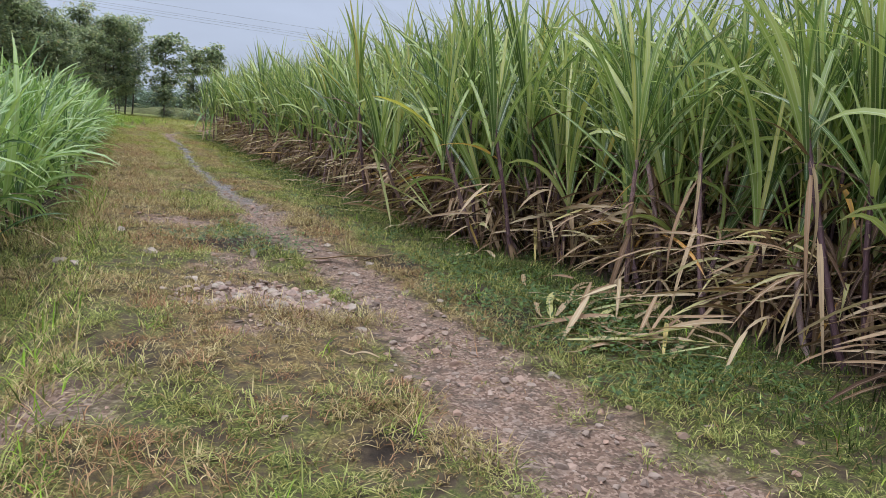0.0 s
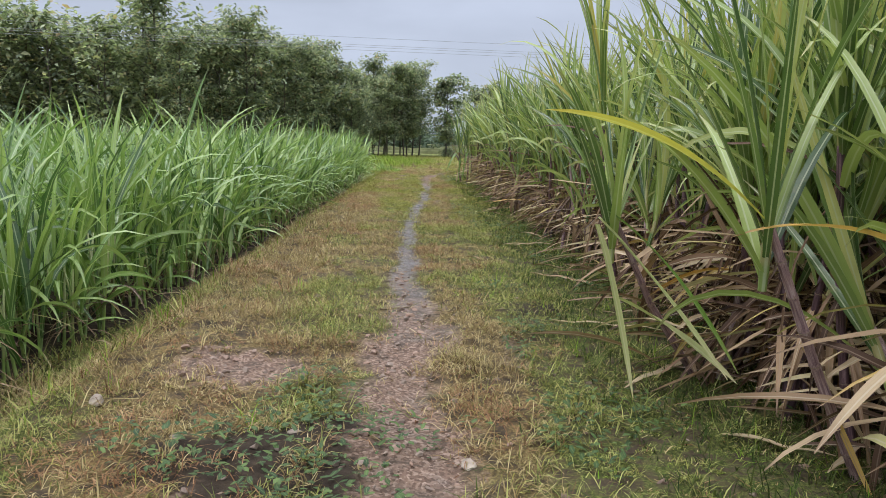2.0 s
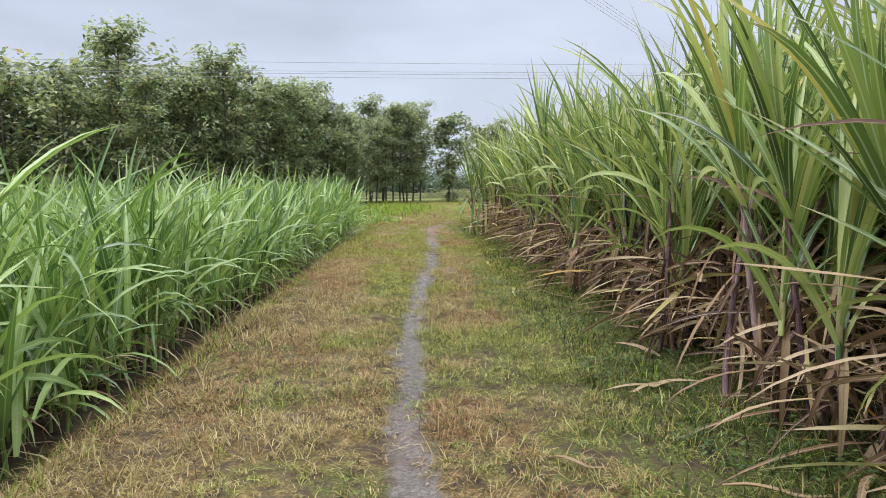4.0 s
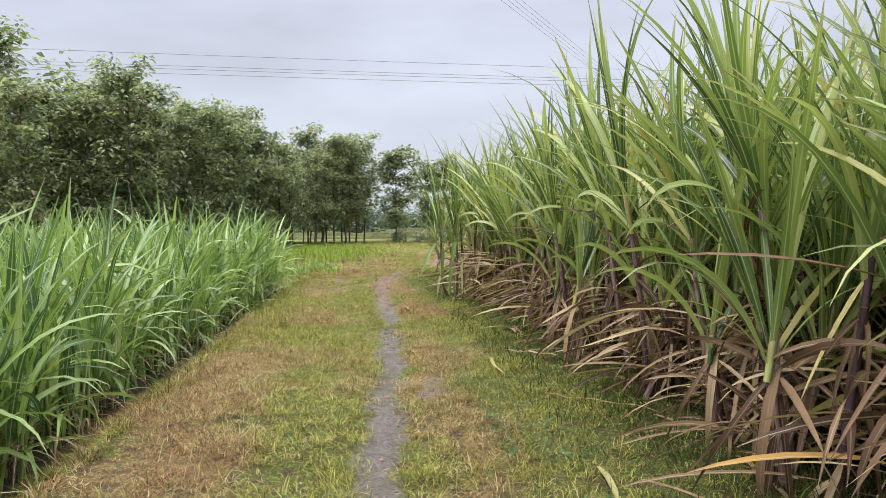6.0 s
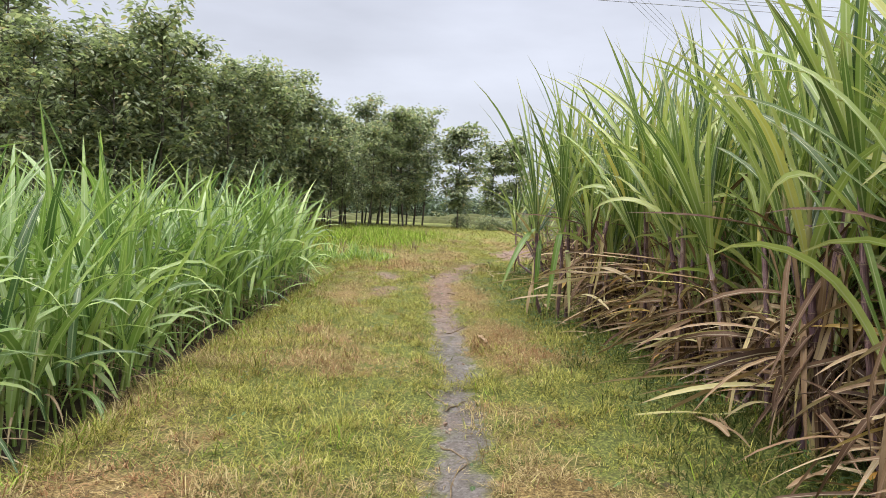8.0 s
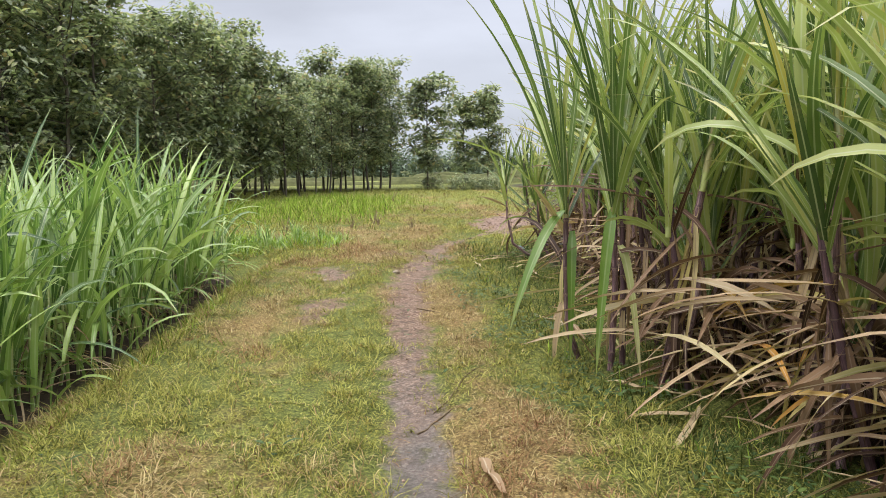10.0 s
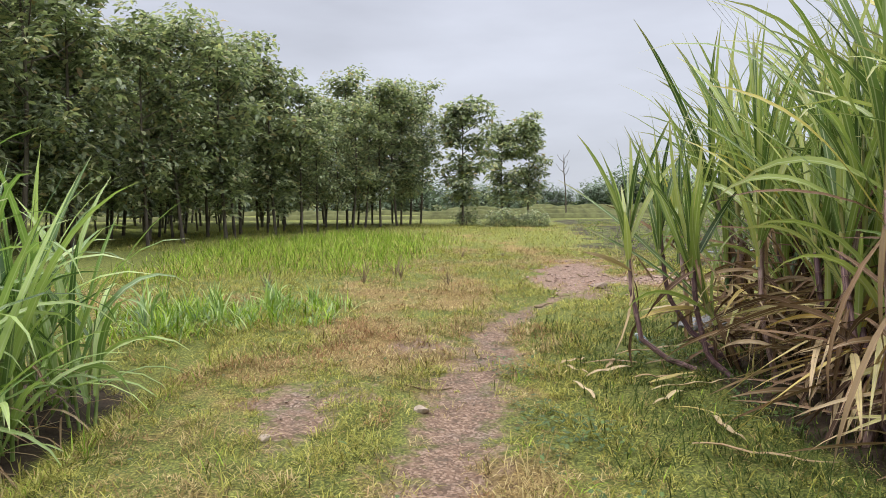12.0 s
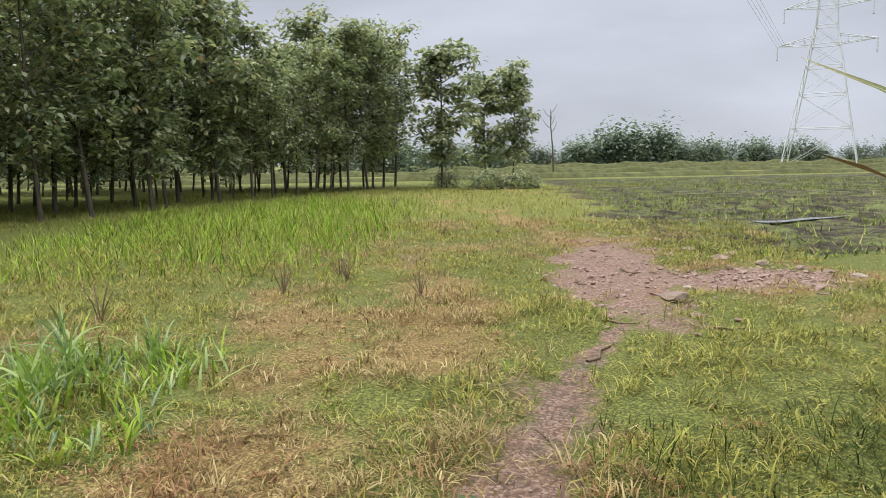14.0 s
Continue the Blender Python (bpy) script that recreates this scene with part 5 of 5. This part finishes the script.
def arched(name, a, b, rise, width, mats, parent=None, label="", k=12):
    """A folded leaf blade from a to b that arches by rise, widest near its foot."""
    a, b = np.array(a, float), np.array(b, float)
    t = np.linspace(0, 1, k)[:, None]
    mid = (a + b) / 2 + np.array([0, 0, 2 * rise])
    c = a * (1 - t) ** 2 + 2 * mid * t * (1 - t) + b * t ** 2
    along = np.gradient(c, axis=0)
    along /= np.linalg.norm(along, axis=1)[:, None]
    side = np.cross(along, [0, 0, 1])
    side /= np.linalg.norm(side, axis=1)[:, None] + 1e-6
    up = np.cross(side, along)
    half = width / 2 * np.minimum(1, 0.5 + 2.5 * t) * (1 - t ** 2.6) ** 0.8 + 0.0015
    roll = 0.5 * np.sin(t * 3.1 + a[0] * 9)
    across = side * np.cos(roll) + up * np.sin(roll)
    buf = Buf()
    rows = np.stack([c - across * half + up * half * 0.3, c, c + across * half + up * half * 0.3], 1)
    idx = np.arange(k * 3).reshape(k, 3)
    uv = np.zeros((k, 3, 2))
    uv[..., 0], uv[..., 1] = np.linspace(0, 1, 3), t
    buf.add(rows - a if parent is None else rows, np.stack([idx[:-1, :-1], idx[:-1, 1:], idx[1:, 1:], idx[1:, :-1]], -1), uv)
    me = buf.mesh(name, mats)
    if parent is not None:
        return part(name, me, parent, label)
    ob = new(name, me)
    ob.matrix_basis = pose(*a)
    return ob


def edge_cane(x, y, seed, line, fan, leaves):
    """A single cane standing out of the field's edge, with leaves of its own that hang over the track."""
    hub = new("leaning_sugarcane")
    hub.matrix_basis = pose(x, y, float(height(x, y)))
    body, green, dead = cane_stalk("edge_cane", seed, line=line, fan=fan, withered=6, sag=0.65)
    st = part("stalk", body, hub, "purple-grey jointed stalk")
    part("leaf_crown", green, st)
    part("dry_leaves", dead, st, "withered brown leaves")
    foot = np.array([x, y, float(height(x, y))])
    for a, b, rise, width, mat, label in leaves:
        arched("leaf", np.array(a) - foot, np.array(b) - foot, rise, width, [mat], hub, label)
    return tagged(hub, "purple-stalked sugarcane leaning out of the field edge", "sugarcane", "sugarcane along the track")


edge_cane(4.9, 7.25, 801, [(0, 0, 0), (-0.25, -0.1, 0.5), (-0.5, -0.2, 1.05)], 0.8,
          [((4.4, 7.05, 1.05), (3.58, 6.58, 1.42), 0.09, 0.06, YELLOW, "broad yellow-green leaf arching over the track")])
edge_cane(5.1, 6.75, 802, [(0, 0, 0), (-0.1, 0, 0.5), (-0.3, 0.0, 1.25)], 0.9,
          [((4.87, 6.75, 0.95), (4.26, 7.0, 1.0), 0.09, 0.055, ORANGE, "orange dying leaf"), ((4.92, 6.75, 0.75), (4.45, 6.55, 0.4), 0.08, 0.05, DRY, "pale dead leaf")])
edge_cane(4.5, 8.5, 803, [(0, 0, 0), (-0.3, -0.15, 0.45), (-0.55, -0.32, 0.95)], 0.7,
          [((3.86, 8.13, 0.94), (4.43, 7.5, 0.3), 0.03, 0.075, BROKEN, "broken fading green leaf hanging to the ground"), ((3.9, 8.12, 0.98), (4.5, 7.6, 0.3), 0.09, 0.06, GREEN, ""),
           ((3.86, 8.13, 0.9), (4.05, 7.66, 0.12), 0.06, 0.055, BROKEN, "broken fading green leaf hanging to the ground"), ((3.95, 7.95, 0.55), (4.5, 7.6, 0.25), 0.04, 0.08, BROKEN, "")])
edge_cane(0.8, 25.85, 804, [(0, 0, 0), (-0.08, -0.06, 0.22), (-0.1, -0.08, 0.7), (-0.1, -0.08, 1.1)], 1.0,
          [((0.72, 25.78, 1.05), (0.35, 25.3, 0.35), 0.14, 0.07, GREEN, ""), ((0.74, 25.75, 0.9), (0.72, 25.5, 0.1), 0.1, 0.06, GREEN, "")])
edge_cane(0.98, 25.6, 805, [(0, 0, 0), (0.02, 0, 0.5), (0.0, 0, 1.15)], 1.0, [((0.98, 25.6, 1.05), (0.86, 25.3, 0.1), 0.12, 0.07, GREEN, "")])
edge_cane(1.08, 25.8, 806, [(0, 0, 0), (0.0, 0.03, 0.6), (-0.03, 0, 1.25)], 1.0, [((1.05, 25.8, 0.8), (1.1, 25.2, 0.1), 0.15, 0.065, BROKEN, "")])

hr = np.random.default_rng(91)
for i in range(26):
    cx, cy, turn, d = 5.12 + hr.normal(0, 0.28), 4.35 + hr.normal(0, 0.5), hr.normal(-0.35, 0.55), hr.uniform(0.35, 0.9)
    a = (cx + math.cos(turn) * d * 0.5, cy - math.sin(turn) * d * 0.5, hr.uniform(0.06, 0.26))
    b = (cx - math.cos(turn) * d * 0.5, cy + math.sin(turn) * d * 0.5)
    ob = arched("fallen_leaf", a, (*b, float(height(*b)) + 0.02), hr.uniform(-0.01, 0.04), hr.uniform(0.022, 0.042), [(DRY, WITHER, DRY, BROKEN, DRY, WITHER)[i % 6]])
    tagged(ob, "pale dead cane leaf heaped at the field edge", "dead leaf", "dead leaves on the track")


def bottle(x, y, turn):
    """A small clear plastic bottle with a blue label, lying in the grass."""
    hub = new("plastic_bottle")
    hub.matrix_basis = pose(x, y, float(height(x, y)) + 0.03, -80, 0, turn)
    clear = Nodes("clear_plastic", 0.12, 0.5)
    clear.colour((0.75, 0.82, 0.85, 1))
    clear.bsdf.inputs["Transmission Weight"].default_value = 0.8
    for name, profile, mat, label in (("body", ((0.01, -0.1), (0.03, -0.098), (0.033, -0.09), (0.031, -0.07), (0.033, -0.05), (0.033, 0.03), (0.028, 0.055), (0.013, 0.08), (0.012, 0.095)), clear.mat, "clear ribbed plastic"),
                                      ("paper_label", ((0.0338, -0.055), (0.0342, -0.05), (0.0342, 0.018), (0.0338, 0.022)), plain("blue_label", (0.06, 0.17, 0.28), 0.4), "faded blue label"),
                                      ("cap", ((0.014, 0.092), (0.0155, 0.094), (0.0155, 0.108), (0.012, 0.111)), plain("pale_plastic", (0.55, 0.62, 0.66), 0.4), "")):
        buf = Buf()
        tube(buf, [(0, 0, h) for q, h in profile], [q for q, h in profile], 20, cap=name != "paper_label")
        part(name, buf.mesh("bottle_" + name, [mat]), hub, label)
    return tagged(hub, "clear plastic bottle with a blue label lying in grass", "bottle")


bottle(0.37, 31.88, 20)


def torn_bag(x, y, turn):
    """A crumpled sheet of dirty plastic caught under the canes."""
    k = 22
    u, v = np.meshgrid(np.linspace(-1, 1, k), np.linspace(-1, 1, k))
    z = 0.05 + 0.05 * np.sin(u * 5 + v * 2) * np.cos(v * 4 - u) + 0.03 * np.sin(u * 13 + v * 9) + 0.06 * (1 - u * u) * (1 - v * v)
    idx = np.arange(k * k).reshape(k, k)
    buf = Buf()
    f = np.stack([idx[:-1, :-1], idx[:-1, 1:], idx[1:, 1:], idx[1:, :-1]], -1)
    top = np.stack([u * 0.24 * (1 + 0.15 * np.sin(v * 7)), v * 0.15 * (1 + 0.2 * np.sin(u * 5)), np.maximum(z, 0.012)], -1)
    buf.add(top, f)
    buf.add(top - [0, 0, 0.003], f)
    ob = new("plastic_bag", buf.mesh("plastic_bag", [plain("dirty_plastic", (0.42, 0.43, 0.46), 0.35, 0, 0.85, 9)]))
    ob.matrix_basis = pose(x, y, float(height(x, y)) + 0.01, 0, 0, turn)
    return tagged(ob, "crumpled dirty white plastic bag under the canes", "litter")


torn_bag(1.05, 32.55, 25)


# ---- distance ----
def shrub(name, x, y, rx, ry, h, n, size, mat, label, group=""):
    """A dense bush of many small leaves with an uneven outline."""
    r = np.random.default_rng(int(abs(x * 31 + y * 7)))
    hub = new(name)
    hub.matrix_basis = pose(x, y, float(height(x, y)))
    wood, crown = Buf(), Buf()
    for i in range(7):
        a = i * 0.9
        tube(wood, [(0, 0, -0.05), (math.sin(a) * rx * 0.3, math.cos(a) * ry * 0.3, h * 0.45), (math.sin(a) * rx * 0.7, math.cos(a) * ry * 0.7, h * 0.75)], [0.016 * h, 0.01 * h, 0.004 * h], 5, cap=False)
    th, ph = r.uniform(0, 6.28, n), np.arccos(r.uniform(0, 1, n))
    lump = 1 + 0.22 * np.sin(th * 5 + 1) * np.sin(ph * 4) + 0.14 * np.sin(th * 9) + r.uniform(-0.08, 0.08, n)
    f = r.uniform(0.55, 1.0, n) * lump
    p = np.stack([np.sin(th) * np.sin(ph) * rx * f, np.cos(th) * np.sin(ph) * ry * f, np.cos(ph) * h * f * 0.95 + 0.05 * h], -1)
    blades(crown, p, th + r.normal(0, 0.8, n), r.uniform(-0.4, 0.9, n), r.uniform(0.7, 1.3, n) * size, r.uniform(0.4, 0.7, n) * size, r.uniform(0.3, 1.2, n), 2, 0, 1.0, start=0.5)
    part("stem", wood.mesh(name + "_stem", [BARK]), hub)
    part("foliage", crown.mesh(name + "_foliage", [mat]), hub)
    return tagged(hub, label, "bush" if h < 3 else "tree", group)


shrub("bush", -3.2, 61.0, 1.1, 0.9, 0.95, 1500, 0.16, TEAK, "low round dark green bush at the field edge", "bushes at the field edge")
shrub("bush", -1.7, 61.3, 1.0, 0.9, 0.85, 1400, 0.16, TEAK, "low round dark green bush at the field edge", "bushes at the field edge")
shrub("bush", -5.4, 63.2, 0.8, 0.8, 1.0, 900, 0.16, TEAK, "low round dark green bush at the field edge", "bushes at the field edge")


fars = [shrub("distant_tree", 300.0 + i, 300.0, 4.2, 4.0, 8.5, 1150, 0.9, HAZYLEAF, "distant broad-crowned tree in the hedgerow", "distant tree line") for i in range(3)]
fr = np.random.default_rng(9)
far_spots = [(-52 + 3.4 * i + fr.normal(0, 1.0), 178 + fr.normal(0, 5) + 0.3 * i, fr.uniform(0.45, 0.65)) for i in range(32)]
far_spots += [(9 + 3.0 * i + fr.normal(0, 1), 186 + fr.normal(0, 5), (0.6, 0.75, 0.95, 1.0, 1.05, 0.9, 1.0, 0.75, 0.6)[i]) for i in range(9)]
far_spots += [(49 + 4.5 * i + fr.normal(0, 2), 200 + fr.normal(0, 6), fr.uniform(0.4, 0.65)) for i in range(30)]
far_spots += [(-38 - 3.5 * i + fr.normal(0, 1), 84 + 2.5 * i + fr.normal(0, 2), fr.uniform(0.4, 0.6)) for i in range(12)]
far_spots += [(-16 - 3.5 * i + fr.normal(0, 1), 104 + fr.normal(0, 3), fr.uniform(0.3, 0.45)) for i in range(8)]
far_spots += [(-56 - 4 * i, 150 + fr.normal(0, 8), fr.uniform(0.5, 0.8)) for i in range(18)]
far_spots += [(-30 + 2.8 * i + fr.normal(0, 1), 128 + fr.normal(0, 3), fr.uniform(0.35, 0.5)) for i in range(9)]
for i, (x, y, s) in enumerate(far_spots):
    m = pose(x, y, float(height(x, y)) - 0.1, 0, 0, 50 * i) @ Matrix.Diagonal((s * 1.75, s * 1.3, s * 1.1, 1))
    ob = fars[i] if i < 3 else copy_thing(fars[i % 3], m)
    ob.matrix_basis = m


def bund(y0, slope, x0, x1, high, wide, seed):
    """A low earth bank between paddies."""
    r = np.random.default_rng(seed)
    xs = np.arange(x0, x1, 1.2)
    ys = y0 + slope * xs + 0.25 * np.sin(xs * 0.3 + seed)
    top = high * (1 + 0.25 * np.sin(xs * 0.7 + seed) + r.normal(0, 0.12, len(xs)))
    prof = ((-1.0, -0.15), (-0.55, 0.7), (-0.3, 1.0), (0.3, 0.97), (0.6, 0.65), (1.0, -0.15))
    rows = np.stack([np.stack([xs, ys + a * wide + r.normal(0, 0.05, len(xs)), top * b], -1) for a, b in prof], 1)
    w = len(prof)
    idx = np.arange(len(xs) * w).reshape(len(xs), w)
    buf = Buf()
    buf.add(rows, np.stack([idx[:-1, :-1], idx[1:, :-1], idx[1:, 1:], idx[:-1, 1:]], -1))
    tagged(new("bund", buf.mesh("bund", [BUND])), "low grassy earth bank between the paddies", "bank", kind="structure")


for y0, slope, x0, x1, high, wide, seed in ((79.5, 0.3, -60, 60, 0.34, 0.7, 1), (97, 0.26, -90, 90, 0.45, 0.8, 2), (120, 0.22, -110, 130, 0.55, 1.0, 3), (148, 0.2, -130, 170, 0.7, 1.4, 4)):
    bund(y0, slope, x0, x1, high, wide, seed)


def sapling(x, y, tall, seed):
    """A thin, nearly leafless young tree."""
    r = np.random.default_rng(seed)
    hub = new("bare_sapling")
    hub.matrix_basis = pose(x, y, float(height(x, y)), 0, -3, 0)
    buf = Buf()
    tube(buf, [(0, 0, -0.1), (0.05, 0, tall * 0.4), (-0.02, 0, tall * 0.75), (0.04, 0, tall)], [0.07, 0.06, 0.045, 0.02], 6)
    part("trunk", buf.mesh("sapling_trunk", [BARK]), hub)
    for i in range(7):
        b = Buf()
        h, a = tall * (0.6 + 0.055 * i), i * 2.3
        tube(b, [(0, 0, h), (math.sin(a) * 0.35, math.cos(a) * 0.2, h + 0.3), (math.sin(a) * 0.6, math.cos(a) * 0.4, h + 0.75)], [0.025, 0.02, 0.01], 5)
        part("branch", b.mesh("sapling_branch", [BARK]), hub)
    return tagged(hub, "thin bare young tree in open fields", "tree")


sapling(0.3, 84.0, 5.2, 5)


def tower(x, y, turn):
    """A lattice pylon: four legs, braces, cross-arms with hanging insulators."""
    hub = new("transmission_tower")
    hub.matrix_basis = pose(x, y, -0.3, 0, 0, turn) @ Matrix.Diagonal((0.84, 0.84, 0.84, 1))
    hs = [0, 6.5, 12, 16.5, 20, 23, 26, 29, 32, 35]
    ws = [5.5, 4.4, 3.4, 2.7, 2.1, 1.6, 1.4, 1.25, 1.1, 0.25]

    def bar(name, a, b, q=0.09):
        buf = Buf()
        tube(buf, [a, b], q, 4, cap=False)
        return part(name, buf.mesh(name, [STEEL]), hub)

    for sx in (-1, 1):
        for sy in (-1, 1):
            buf = Buf()
            tube(buf, [(sx * w, sy * w, h) for w, h in zip(ws, hs)], 0.1, 4)
            part("leg", buf.mesh("tower_leg", [STEEL]), hub)
    for i in range(len(hs) - 1):
        a, b, z0, z1 = ws[i], ws[i + 1], hs[i], hs[i + 1]
        for c, s in ((1, 0), (0, 1), (-1, 0), (0, -1)):
            def at(w, u, z):
                return (c * w - s * u * w, s * w + c * u * w, z)
            bar("brace", at(a, -1, z0), at(b, 1, z1), 0.04)
            bar("brace", at(a, 1, z0), at(b, -1, z1), 0.04)
            bar("girt", at(b, -1, z1), at(b, 1, z1), 0.06)
    for z, reach in ((20, 7.2), (26, 6.4), (32, 5.6)):
        for s in (-1, 1):
            buf = Buf()
            for sy in (-1, 1):
                tube(buf, [(s * 1.4, sy * 1.3, z), (s * reach, 0, z + 0.4)], 0.07, 4, cap=False)
                tube(buf, [(s * 1.4, sy * 1.3, z + 1.6), (s * reach, 0, z + 0.4)], 0.07, 4, cap=False)
                for u in (0.3, 0.6):
                    tube(buf, [(s * (1.4 + (reach - 1.4) * u), sy * 1.3 * (1 - u), z + 0.4 * u), (s * (1.4 + (reach - 1.4) * u), sy * 1.3 * (1 - u), z + 1.6 - 1.2 * u)], 0.05, 4, cap=False)
            part("cross_arm", buf.mesh("cross_arm", [STEEL]), hub)
            buf = Buf()
            pts = [(s * reach, 0, z + 0.35 - 0.22 * k) for k in range(11)]
            tube(buf, pts, [0.06 if k % 2 else 0.16 for k in range(11)], 6)
            part("insulator", buf.mesh("insulator", [STEEL]), hub)
    return tagged(hub, "tall grey lattice steel transmission tower beyond the fields", "pylon")


TX, TY = 38.5, 133.0
tower(TX, TY, -24)


def wire(name, a, b, sag, radius, label):
    buf = Buf()
    s = np.linspace(0, 1, 25)
    p = np.array(a)[None] * (1 - s[:, None]) + np.array(b)[None] * s[:, None]
    p[:, 2] -= sag * 4 * s * (1 - s)
    tube(buf, p, radius, 4, cap=False)
    return tagged(new(name, buf.mesh(name, [WIRE])), label, "wire", "overhead wires")


for k in range(4):
    a = (TX - 5.5 + 0.35 * k, TY + 2.5, 16.6 + 0.1 * k)
    wire("power_line", a, (a[0] - 0.38 * 300, a[1] - 0.925 * 300, 18.5), 1.0, 0.014, "thin high-voltage line hanging from the tower")

for i, z in enumerate((4.25, 4.36, 4.44, 4.68)):
    wire("service_wire", (-40, 16.6 + 0.1 * i, z + 0.35), (38, 37.2 + 0.1 * i, z + 0.35), 0.45, 0.0045, "thin dark low-voltage wire crossing over the track")
for x, y in ((-40, 16.75), (38, 37.35)):
    hub = new("utility_pole")
    hub.matrix_basis = pose(x, y, float(height(x, y)))
    buf = Buf()
    tube(buf, [(0, 0, -0.3), (0, 0, 2.5), (0, 0, 5.4)], [0.14, 0.12, 0.09], 10)
    part("post", buf.mesh("pole_post", [plain("concrete", (0.4, 0.39, 0.37), 0.9)]), hub)
    for z in (4.6, 5.03):
        buf = Buf()
        tube(buf, [(0, -0.5, z), (0, 0.5, z)], 0.04, 6)
        part("cross_arm", buf.mesh("pole_arm", [STEEL]), hub)
    tagged(hub, "grey concrete utility pole carrying thin wires", "pole", "poles of the wires")
